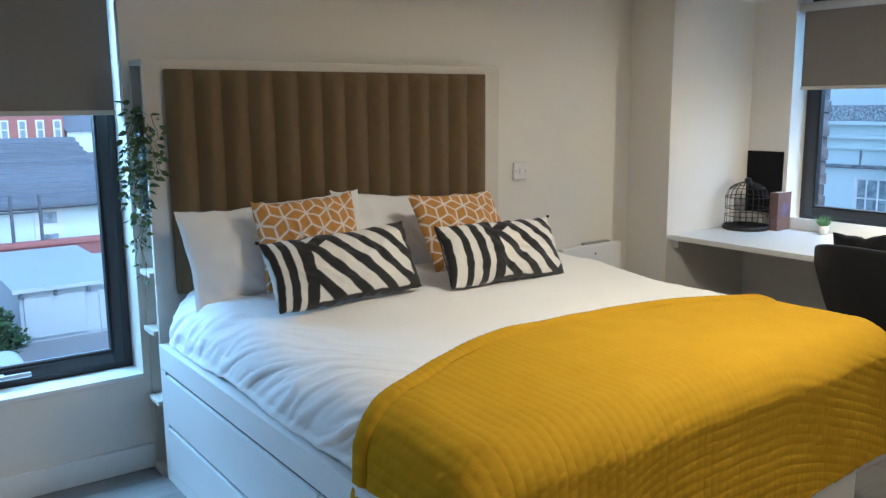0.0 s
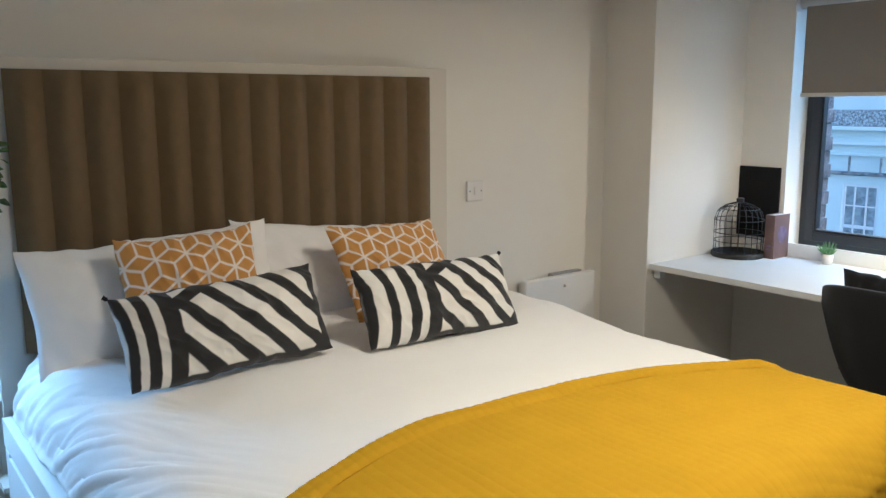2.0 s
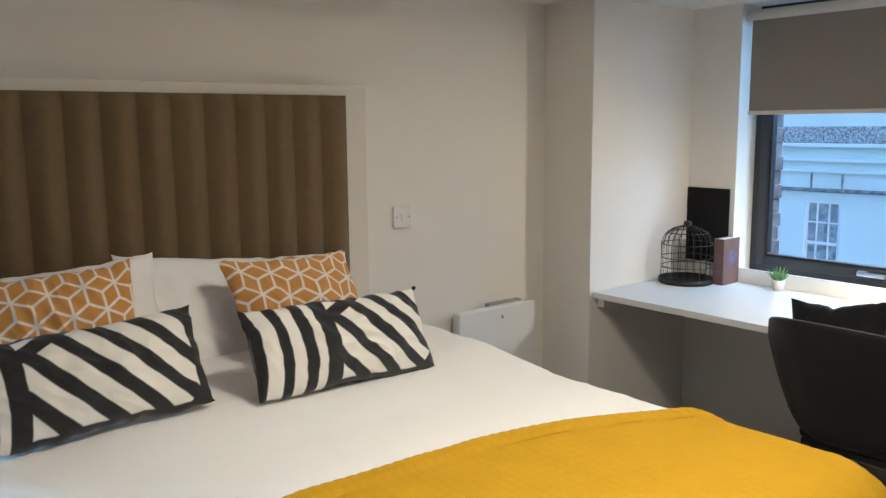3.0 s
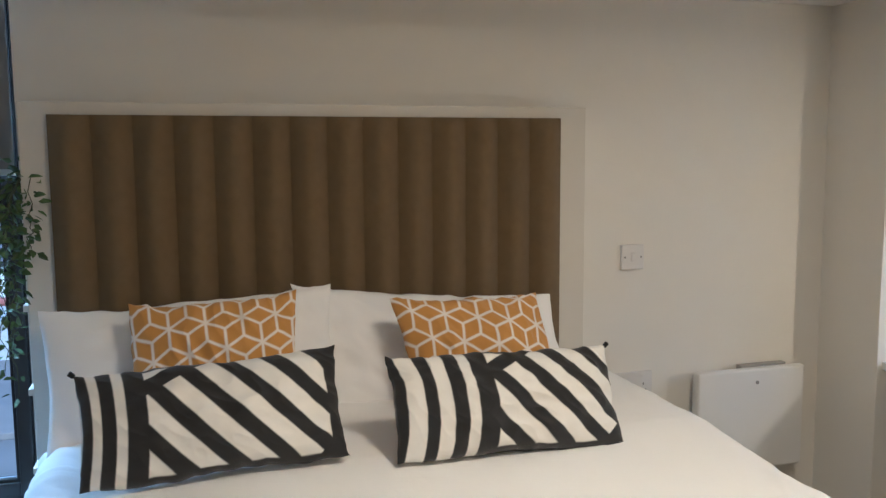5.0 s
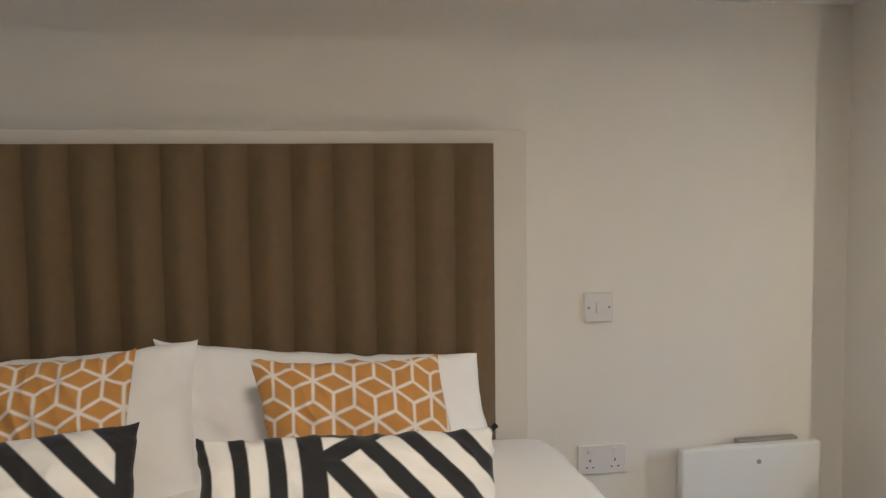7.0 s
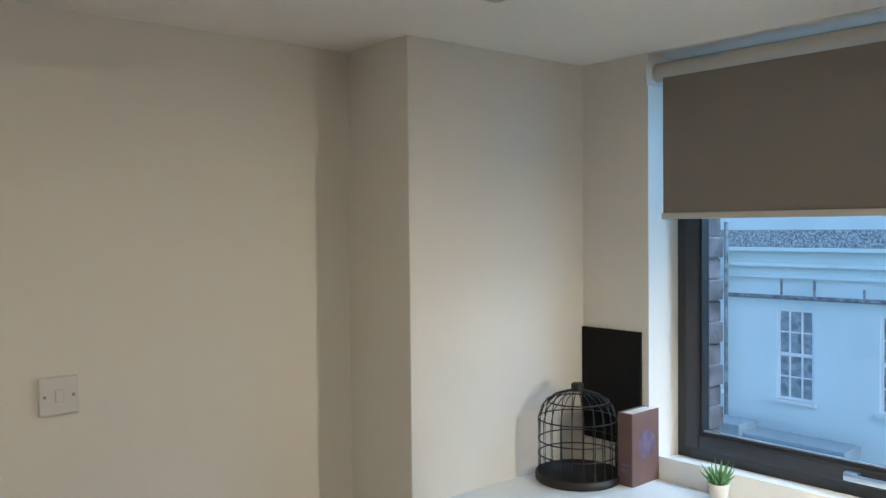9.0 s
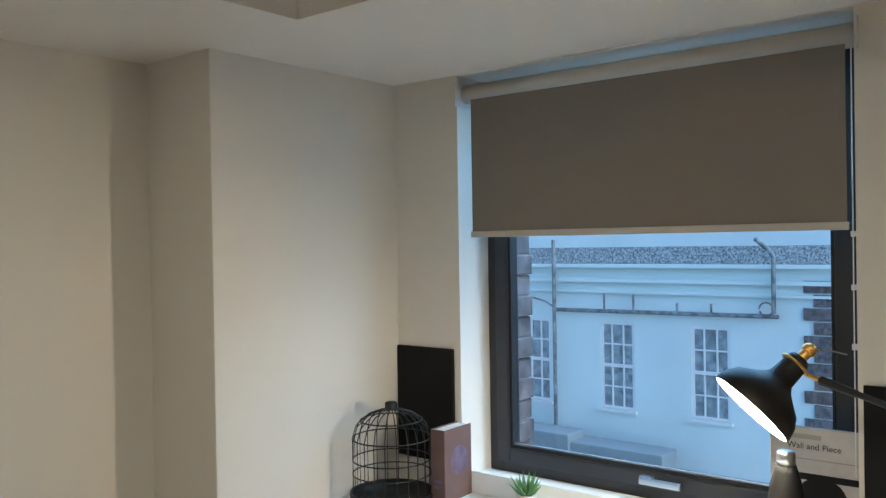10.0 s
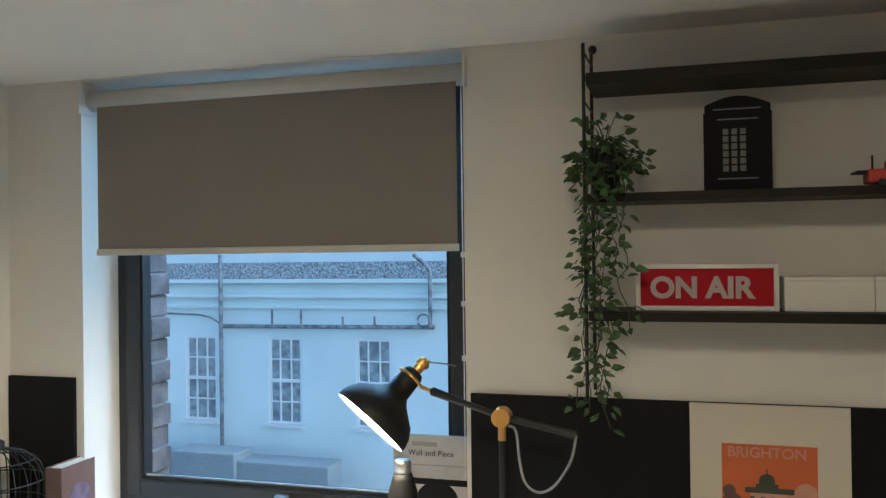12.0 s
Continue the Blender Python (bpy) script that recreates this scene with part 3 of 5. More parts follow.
def cushion(name, w, h, t, m, material, label, category, group="", pattern=None, nx=60, nz=36, seed=0.0, pinch=0.06, power=0.5, tassels=None, tassel_corners=(), shear=0.0):
    u, v, front, back = cushion_grid(w, h, t, nx, nz, shear, seed, pinch, power)
    n = nx * nz
    idx = np.arange(n).reshape(nz, nx)
    f1 = np.stack([idx[:-1, :-1], idx[:-1, 1:], idx[1:, 1:], idx[1:, :-1]], -1).reshape(-1, 4)
    b = idx + n
    f2 = np.stack([b[:-1, :-1], b[1:, :-1], b[1:, 1:], b[:-1, 1:]], -1).reshape(-1, 4)
    me = bpy.data.meshes.new(name)
    me.from_pydata(np.concatenate([front.reshape(-1, 3), back.reshape(-1, 3)]).tolist(), [], np.concatenate([f1, f2]).tolist())
    me.materials.append(material)
    me.polygons.foreach_set("use_smooth", [True] * len(me.polygons))
    if pattern:
        val = pattern(u * w / 2, v * h / 2, w, h).reshape(-1)
        at = me.attributes.new("print", 'FLOAT', 'POINT')
        at.data.foreach_set("value", np.concatenate([val, val]).astype(np.float32))
    bm = bmesh.new()
    bm.from_mesh(me)
    bmesh.ops.remove_doubles(bm, verts=bm.verts, dist=1e-5)
    bm.to_mesh(me)
    bm.free()
    ob = new(name, me)
    ob.matrix_basis = m
    tagged(ob, label, category, group)
    if tassels:
        for sx, sz in tassel_corners:
            tb = bmesh.new()
            c = Vector((sx * (w / 2 + 0.002) - shear * sz * h / 2, 0, sz * (h / 2 + 0.002)))
            ball(tb, c, 0.0065, 8)
            rod(tb, c, c + Vector((sx * 0.007, 0, sz * 0.006)), 0.005, 0.007, 8)
            t_ob = solid("corner_tuft", tb, tassels, True)
            t_ob.parent = ob
    return ob


def ramp01(d, w):
    return np.clip(0.5 - d / w, 0, 1)


def lattice(turn):
    """White lines of a tumbling-blocks lattice, turned by some degrees."""
    def paint(x, z, w, h):
        a, L = 0.094, 0.094 / math.sqrt(3)
        ct, sn = math.cos(radians(turn)), math.sin(radians(turn))
        x, z = x * ct - z * sn, x * sn + z * ct
        best = np.full(x.shape, 9.0)
        for i in range(-9, 10):
            for j in range(-9, 10):
                cx, cz = a * (i + 0.5 * j) + 0.03, a * 0.866 * j + 0.02
                if math.hypot(cx, cz) > w * 0.5 + h * 0.5:
                    continue
                for k in range(6):
                    dx, dz = math.cos(radians(30 + 60 * k)), math.sin(radians(30 + 60 * k))
                    t = np.clip((x - cx) * dx + (z - cz) * dz, 0, L)
                    best = np.minimum(best, np.hypot(x - cx - t * dx, z - cz - t * dz))
        return ramp01(best - 0.0038, 0.003)
    return paint


def stripes(bars, edge, wide, phase, right_band):
    """Upright black bars on one end, slanting ones on the rest, on white. edge, wide: the bar where the slanting part begins."""
    def paint(x, z, w, h):
        bow = 0.018 * (z / h * 2) ** 2
        u, v = x / w + 0.5 + bow, z / h + 0.5
        black = np.zeros(x.shape)
        for lo, hi in list(bars) + [(edge, edge + wide + 0.012)]:
            black = np.maximum(black, np.minimum(ramp01((lo - u) * w, 0.003), ramp01((u - hi) * w, 0.003)))
        right = ramp01((edge + wide - u) * w, 0.003)
        s = (x + 0.95 * (z + h * 0.5) + 0.25 * (x / w) * (z + h * 0.5)) / 0.114 + phase
        under = ramp01((z + h * 0.5) - (h * 0.72 + (x - (edge + wide - 0.5) * w) * 0.55), 0.003)
        black = np.maximum(black, right * under * ramp01((np.abs(s - np.round(s)) - 0.235) * 0.08, 0.003))
        arm = np.abs((z + h * 0.5) - (h * 0.78 + (x - (edge + wide - 0.5) * w) * 0.55))
        black = np.maximum(black, right * ramp01(arm - 0.021, 0.003))
        far = ramp01((edge + wide + 0.16 - u) * w, 0.003)
        black = np.maximum(black, far * (1 - under) * ramp01((np.abs(s - np.round(s)) - 0.235) * 0.08, 0.003))
        black = np.maximum(black, right * ramp01(h * 0.465 - z, 0.003) * ramp01((u - edge - 0.30) * w, 0.003))
        black = np.maximum(black, right * ramp01(z + h * 0.45, 0.003))
        if right_band:
            black = np.maximum(black, ramp01((0.95 - u) * w, 0.003))
        corner = ramp01(-((x - w * 0.36) - (z + h * 0.5) * 1.3), 0.003) * ramp01(z + h * 0.5 - h * 0.05 - (x - w * 0.34) * 0.5, 0.003)
        return 1 - np.maximum(black, corner * right)
    return paint


cushion("pillow", 0.81, 0.42, 0.18, pose(0.378, -0.175, 0.935, -19, -2.5, 0), COTTON, "plump white cotton pillow leaning on the headboard", "pillow", "bed pillows", nx=90, nz=56, seed=1.0, pinch=0.05)
cushion("pillow", 0.86, 0.42, 0.18, pose(1.130, -0.125, 0.905, -16, 5.5, 0), COTTON, "plump white cotton pillow leaning on the headboard", "pillow", "bed pillows", nx=90, nz=56, seed=4.0, pinch=0.05, shear=0.30)
cushion("cushion", 0.445, 0.355, 0.14, pose(0.428, -0.335, 0.996, -23, -2.6, 0), RHOMB, "ochre cushion with a white tumbling-block lattice print", "cushion", "ochre cushions", lattice(-4), 230, 160, 2.0, shear=-0.06)
cushion("cushion", 0.455, 0.355, 0.14, pose(1.168, -0.362, 0.966, -23, 0.7, 0), RHOMB, "ochre cushion with a white tumbling-block lattice print", "cushion", "ochre cushions", lattice(10), 230, 160, 6.0, shear=0.16)
cushion("cushion", 0.600, 0.270, 0.145, pose(0.412, -0.628, 0.936, -27, -2.5, 0), STRIPE, "oblong black and white striped cushion", "cushion", "striped cushions", stripes([(0.012, 0.056), (0.092, 0.147)], 0.187, 0.066, 0.47, True), 320, 150, 3.0, 0.035, 0.45, BLACKC, ((-1, 1),))
cushion("cushion", 0.605, 0.262, 0.145, pose(1.124, -0.678, 0.919, -26, 1.8, 0), STRIPE, "oblong black and white striped cushion", "cushion", "striped cushions", stripes([(0.0, 0.045), (0.122, 0.174), (0.234, 0.293)], 0.338, 0.070, 0.75, False), 320, 150, 5.0, 0.035, 0.45, BLACKC, ((1, 1),), shear=0.03)

# ---- wall fittings beside the bed ----
sw = thing("light_switch", (1.969, YW, 1.155), "white plastic switch plate on the wall", "switch")
part("plate", block(1.922, 2.016, YW - 0.016, YW, 1.109, 1.203, 0.005, 3), PLASTIC, sw)
part("rocker", block(1.9595, 1.9785, YW - 0.020, YW - 0.0155, 1.139, 1.173, 0.003), PLASTIC, sw)
for dx in (-0.034, 0.034):
    part("screw", lathe(bmesh.new(), [(0.0042, 0), (0.0042, 0.0012)], pose(1.969 + dx, YW - 0.0158, 1.156, 90), 12), GREYPL, sw, "small grey screw head")

sk = thing("wall_socket", (1.983, YW, 0.665), "white plastic double wall socket", "socket")
part("plate", block(1.902, 2.064, YW - 0.012, YW, 0.617, 0.711, 0.004, 3), PLASTIC, sk)
for dx in (-0.042, 0.042):
    part("rocker", block(1.983 + dx - 0.008, 1.983 + dx + 0.008, YW - 0.016, YW - 0.0115, 0.684, 0.702, 0.002), PLASTIC, sk)
    for px, pz, pw, ph in ((0, 0.662, 0.004, 0.009), (-0.011, 0.640, 0.007, 0.004), (0.011, 0.640, 0.007, 0.004)):
        part("pin_slot", block(1.983 + dx + px - pw / 2, 1.983 + dx + px + pw / 2, YW - 0.0126, YW - 0.0118, pz - ph / 2, pz + ph / 2), GASKET, sk, "dark pin slot")

ht = thing("panel_heater", (2.46, 0.14, 0.40), "slim white electric panel heater on the wall", "heater")
part("panel", block(2.212, 2.696, 0.085, 0.125, 0.30, 0.705, 0.010, 3), HEATER, ht)
part("back_box", block(2.235, 2.68, 0.1255, 0.165, 0.33, 0.685, 0.004), HEATER, ht)
part("top_grille", block(2.43, 2.64, 0.128, 0.16, 0.686, 0.711, 0.003), GREYPL, ht, "grey top grille")
part("indicator", lathe(bmesh.new(), [(0.008, 0), (0.007, 0.003)], pose(2.475, 0.0852, 0.652, 90), 14), GREYPL, ht, "small round indicator")
for bx in (2.30, 2.62):
    part("bracket", block(bx, bx + 0.04, 0.1655, YW, 0.36, 0.66), HEATER, ht)


# ---- trailing plants ----
def leaf_at(verts, faces, p, d, up, size):
    side = d.cross(up).normalized()
    nrm = side.cross(d).normalized()
    b = len(verts)
    for a, s, hgt in ((0, 0, 0), (0.32, 0.29, 0.06), (0.32, -0.29, 0.06), (0.42, 0, -0.02), (0.72, 0.18, 0.03), (0.72, -0.18, 0.03), (1.0, 0, -0.06)):
        verts.append(p + d * (a * size) + side * (s * size) + nrm * (hgt * size))
    faces.extend([(b, b + 3, b + 1), (b, b + 2, b + 3), (b + 1, b + 3, b + 4), (b + 3, b + 2, b + 5), (b + 3, b + 6, b + 4), (b + 3, b + 5, b + 6)])


def trailing_plant(name, pot_at, pot_r, pot_h, strands, label, seed, leaf=0.034, crown=40, lean=(0, 0, 0), per_node=3, rise=0.08):
    rnd = random.Random(seed)
    pl = thing(name, pot_at, label, "plant")
    p0 = Vector(pot_at)
    part("pot", lathe(bmesh.new(), [(pot_r * 0.72, 0), (pot_r, pot_h), (pot_r * 0.88, pot_h), (pot_r * 0.85, pot_h * 0.9)], Matrix.Translation(p0), 24), POTB, pl, "small black pot", True)
    verts, faces = [], []
    st = bmesh.new()
    top = p0 + Vector((0, 0, pot_h))
    for x, y, length, out in strands:
        pts = []
        end = Vector((x, y, 0))
        n = 16
        for i in range(n + 1):
            t = i / n
            side = min(1.0, t * 5)
            p = top + Vector(((end.x) * side, (end.y) * side, 0.03 * math.sin(min(1, t * 5) * math.pi) - max(0.0, t - 0.08) * length))
            p += Vector((rnd.uniform(-1, 1) * out * 0.3, rnd.uniform(-1, 1) * out * 0.3, 0)) * min(1, t * 3)
            pts.append(p)
        tube(st, pts, 0.0014, 5)
        for i in range(1, n + 1):
            for k in range(per_node):
                p = pts[i - 1].lerp(pts[i], rnd.random())
                an = rnd.uniform(0, 2 * math.pi)
                d = Vector((math.cos(an), math.sin(an), rnd.uniform(-1.0, 0.15))).normalized()
                q = p + d * rnd.uniform(0.004, out * 0.5)
                leaf_at(verts, faces, q, d, Vector((rnd.uniform(-1, 1), rnd.uniform(-1, 1), rnd.uniform(0.0, 0.9))), leaf * rnd.uniform(0.6, 1.15))
    for i in range(crown):
        an = rnd.uniform(0, 2 * math.pi)
        rr = rnd.uniform(0.2, 1.0) * pot_r * 1.5
        d = Vector((math.cos(an), math.sin(an), rnd.uniform(-0.2, 0.9))).normalized()
        q = top + Vector((math.cos(an) * rr, math.sin(an) * rr, rnd.uniform(0, rise))) + Vector(lean) * rnd.random()
        leaf_at(verts, faces, q, d, Vector((rnd.uniform(-1, 1), rnd.uniform(-1, 1), rnd.uniform(0.2, 1))), leaf * rnd.uniform(0.7, 1.2))
        if i % 4 == 0:
            tube(st, [top, (top + q) / 2 + Vector((0, 0, 0.012)), q], 0.0012, 5)
    me = bpy.data.meshes.new("foliage")
    me.from_pydata([tuple(v) for v in verts], [], faces)
    me.materials.append(LEAF)
    ob = new("foliage", me)
    ob.parent, ob.matrix_parent_inverse = pl, world_of(pl).inverted()
    tagged(ob, "small pointed green leaves", kind="stuff")
    tagged(part("stem", st, STEMM, pl), kind="stuff")
    return pl


trailing_plant("trailing_plant", (-0.045, 0.105, 1.1155), 0.048, 0.09 + 0.26,
               [(-0.070, -0.09, 0.66, 0.06), (-0.085, -0.06, 0.54, 0.06), (-0.060, -0.11, 0.46, 0.06), (-0.065, -0.13, 0.32, 0.07), (-0.095, -0.08, 0.60, 0.05), (-0.10, -0.03, 0.36, 0.07), (-0.05, -0.13, 0.24, 0.08), (-0.11, -0.10, 0.40, 0.07), (-0.01, -0.12, 0.22, 0.04)],
               "artificial trailing ivy in the end shelf by the window", 11, leaf=0.036, crown=20, lean=(-0.06, 0, 0), per_node=2)


# ---- the desk nook ----
DZ = 0.75
DX = 2.873
dk = thing("desk", (3.25, -1.5, 0), "long white laminate desk top built along the window wall", "desk")
part("desk_top", block(DX, XE, -3.30, PY, DZ - 0.030, DZ, 0.002), WHITE, dk)
part("end_panel", block(DX + 0.03, XE, -3.30, -3.28, 0, DZ - 0.0305, 0.002), WHITE, dk)
for by in (PY - 0.045, -2.2):
    part("bracket", block(DX + 0.03, DX + 0.07, by, by + 0.04, DZ - 0.075, DZ - 0.0305, 0.002), WHITE, dk)
part("upstand", block(XE - 0.004, XE + 0.010, W2[0], W2[1], DZ, SILL2 + 0.038), TRIM, dk, "white upstand under the sill")

pb = structure("pinboard", block(XE - 0.012, XE, -0.367, PY - 0.002, 0.835, 1.216, 0.002), BLACKP, "black felt pinboard panel on the wall", "pinboard")
pb2 = structure("pinboard", block(XE - 0.012, XE, -3.2, -1.608, 0.80, 1.214, 0.002), BLACKP, "long black felt pinboard panel under the shelves", "pinboard")

# birdcage
CX, CY = 3.418, -0.262
cg = thing("birdcage", (CX, CY, DZ), "black wire birdcage ornament standing on the desk", "birdcage")
M0 = Matrix.Translation((CX, CY, DZ))
R, HW, HD = 0.126, 0.198, 0.092
part("tray", lathe(bmesh.new(), [(R + 0.006, 0), (R + 0.010, 0.004), (R + 0.010, 0.026), (R + 0.004, 0.028), (R + 0.002, 0.008)], M0, 40), BLACKM, cg, "", True)
for k in range(22):
    a = 2 * math.pi * k / 22
    pts = [(CX + R * math.cos(a), CY + R * math.sin(a), DZ + 0.02), (CX + R * math.cos(a), CY + R * math.sin(a), DZ + HW)]
    for q in (0.3, 0.6, 0.85, 1.0):
        th = q * math.pi / 2
        rr = R * math.cos(th) + 0.012 * (1 if q == 1.0 else 0)
        pts.append((CX + rr * math.cos(a), CY + rr * math.sin(a), DZ + HW + HD * math.sin(th)))
    part("wire", tube(bmesh.new(), pts, 0.0017, 6), BLACKM, cg)
for z, r in ((DZ + 0.085, R), (DZ + 0.13, R), (DZ + HW, R), (DZ + HW + HD * 0.62, R * 0.79)):
    ring = [(CX + r * math.cos(2 * math.pi * k / 40), CY + r * math.sin(2 * math.pi * k / 40), z) for k in range(41)]
    part("hoop", tube(bmesh.new(), ring, 0.0022, 6), BLACKM, cg)
part("cap", lathe(bmesh.new(), [(0.020, 0), (0.020, 0.022), (0.015, 0.026)], M0 @ Matrix.Translation((0, 0, HW + HD - 0.004)), 20), BLACKM, cg)

# thick paperback standing beside the cage
bk = thing("book", (3.52, -0.42, DZ), "thick paperback with a brown and violet cover, standing upright", "book")
BM = Matrix.Translation((3.541, -0.409, DZ)) @ Euler((0, 0, radians(2))).to_matrix().to_4x4()


def local_block(m, *a):
    bm = block(*a)
    bm.transform(m)
    return bm


part("pages", local_block(BM, -0.066, 0.066, -0.024, 0.024, 0.001, 0.226), PAPER, bk, "cream page block")
part("front_cover", local_block(BM, -0.070, 0.072, -0.0275, -0.0242, 0.0, 0.230, 0.001), BOOKM, bk)
part("back_cover", local_block(BM, -0.070, 0.072, 0.0242, 0.0275, 0.0, 0.230, 0.001), BOOKM, bk)
part("spine", local_block(BM, -0.073, -0.0665, -0.0275, 0.0275, 0.0, 0.230, 0.002), BOOKM, bk, "creased brown spine")
art = lathe(bmesh.new(), [(0.046, 0), (0.046, 0.0006)], BM @ pose(0.004, -0.0276, 0.125, 90), 32)
part("cover_art", art, BOOKB, bk, "dark violet round cover picture")
for z in (0.045, 0.062):
    part("title_bar", local_block(BM, -0.0736, -0.0728, -0.014, 0.014, z, z + 0.009), BOOKB, bk)

# small succulent
pt = thing("potted_succulent", (3.568, -0.676, DZ), "small green succulent in a white pot on the desk", "plant")
MP = Matrix.Translation((3.568, -0.676, DZ))
part("pot", lathe(bmesh.new(), [(0.024, 0), (0.032, 0.052), (0.029, 0.052), (0.028, 0.046)], MP, 24), POTW, pt, "", True)
part("soil", lathe(bmesh.new(), [(0.027, 0.040), (0.0275, 0.0455)], MP, 20), SOIL, pt)
rnd = random.Random(5)
sv = bmesh.new()
for k in range(26):
    a = k * 2.39996
    tilt = 0.2 + 0.85 * (k / 26)
    d = Vector((math.cos(a) * math.sin(tilt), math.sin(a) * math.sin(tilt), math.cos(tilt)))
    base = Vector((3.568, -0.676, DZ + 0.046)) + Vector((math.cos(a), math.sin(a), 0)) * 0.008
    L = rnd.uniform(0.045, 0.07)
    rod(sv, base, base + d * L * 0.5, 0.0048, 0.0042, 6)
    rod(sv, base + d * L * 0.5, base + d * L + Vector((0, 0, 0.006)), 0.0042, 0.0006, 6)
part("leaves", sv, LEAFP, pt)

# ---- desk lamp ----
LX = 3.43
lp = thing("desk_lamp", (LX, -1.735, DZ), "black desk lamp with brass joints, switched on", "lamp")
rim_c = Vector((3.365, -1.423, 1.177))
ax = Vector((-0.45, 0.56, -0.70)).normalized()
cap_c = rim_c - ax * 0.185
LM = Matrix.Translation(rim_c) @ (-ax).to_track_quat('Z', 'Y').to_matrix().to_4x4()
prof = [(r * (0.99 if h < 0.07 else 0.90), h * 0.88) for r, h in ((0.103, 0.0), (0.104, 0.012), (0.098, 0.035), (0.084, 0.060), (0.066, 0.080), (0.046, 0.096), (0.034, 0.112), (0.031, 0.150), (0.029, 0.178))]
shade = part("shade", lathe(bmesh.new(), prof, LM, 48, False), BLACKM, lp, "black enamelled bell shade", True)
inner = [(r - 0.0025, h + 0.0005) for r, h in prof[:8]]
ib = lathe(bmesh.new(), inner, LM, 48, False)
bmesh.ops.reverse_faces(ib, faces=ib.faces)
part("shade_lining", ib, SHADEIN, lp, "white shade lining", True)
part("shade_cap", lathe(bmesh.new(), [(0.0255, 0.1566), (0.021, 0.164), (0.014, 0.166)], LM, 24), BLACKM, lp)
part("lamp_holder", lathe(bmesh.new(), [(0.013, 0.166), (0.013, 0.182), (0.017, 0.184), (0.017, 0.196), (0.009, 0.205)], LM, 20), GOLD, lp, "brass lamp holder")
part("bulb", ball(bmesh.new(), rim_c - ax * 0.046, 0.024, 16), BULB, lp, "glowing warm bulb", True).visible_shadow = False
joint = Vector((LX, -1.731, 1.192))
neck = Vector((LX + 0.02, -1.550, 1.244))
yk = bmesh.new()
yc = rim_c - ax * 0.145
sidev = ax.cross(Vector((0, 0, 1))).normalized()
ring = [yc + (sidev * math.cos(t) + ax.cross(sidev) * math.sin(t)) * 0.032 for t in [2 * math.pi * k / 24 for k in range(25)]]
tube(yk, ring, 0.004, 8)
tube(yk, [yc - ax * 0.03 + sidev * 0.03, yc - ax * 0.055 + sidev * 0.02, yc - ax * 0.06, yc - ax * 0.055 - sidev * 0.02, yc - ax * 0.03 - sidev * 0.03], 0.0025, 6)
low = ax.cross(sidev)
low = -low if low.z > 0 else low
rod(yk, yc + low * 0.032, neck, 0.005, n=10)
part("yoke", yk, GOLD, lp, "brass yoke")
am = bmesh.new()
rod(am, neck, joint, 0.0075, n=14)
rod(am, neck + (joint - neck) * 0.02, neck + (joint - neck) * 0.45, 0.011, 0.009, 14)
part("upper_arm", am, BLACKM, lp)
part("counter_arm", rod(bmesh.new(), joint + Vector((0.004, -0.01, -0.002)), Vector((LX + 0.01, -1.902, 1.156)), 0.0085, 0.010, 14), BLACKM, lp)
jb = bmesh.new()
rod(jb, joint - Vector((0.020, 0, 0)), joint + Vector((0.020, 0, 0)), 0.022, n=24)
ball(jb, joint + Vector((0, 0, 0.008)), 0.018, 14)
rod(jb, joint - Vector((0, 0, 0.055)), joint, 0.010, n=14)
part("joint", jb, GOLD, lp, "brass joint")
part("stem", rod(bmesh.new(), (LX, -1.733, DZ + 0.02), joint - Vector((0, 0, 0.05)), 0.0085, n=14), BLACKM, lp)
part("base", lathe(bmesh.new(), [(0.085, 0), (0.088, 0.006), (0.084, 0.018), (0.02, 0.026), (0.012, 0.03)], Matrix.Translation((LX, -1.735, DZ)), 36), BLACKM, lp, "round black base", True)
cord = [joint + Vector((0.0, -0.015, -0.02)), Vector((LX, -1.764, 1.160)), Vector((LX, -1.772, 1.090)), Vector((LX, -1.785, 1.040)), Vector((LX, -1.815, 1.020)), Vector((LX, -1.850, 1.035)), Vector((LX + 0.01, -1.880, 1.075)), Vector((LX + 0.012, -1.895, 1.110)), Vector((LX + 0.012, -1.903, 1.155))]
fine = []
for i in range(len(cord) - 1):
    p0, p1, p2, p3 = cord[max(i - 1, 0)], cord[i], cord[i + 1], cord[min(i + 2, len(cord) - 1)]
    for k in range(5):
        t = k / 5
        fine.append(0.5 * ((2 * p1) + (p2 - p0) * t + (2 * p0 - 5 * p1 + 4 * p2 - p3) * t * t + (3 * p1 - p0 - 3 * p2 + p3) * t ** 3))
fine.append(cord[-1])
part("cord", tube(bmesh.new(), fine, 0.0032, 8), CABLE, lp, "grey fabric cord")
part("top_cord", tube(bmesh.new(), [cap_c - ax * 0.02, cap_c + Vector((0.01, -0.02, 0.006)), cap_c + Vector((0.04, -0.045, 0.0)), cap_c + Vector((0.09, -0.062, -0.012))], 0.0020, 6), CABLE, lp, "thin grey cord")

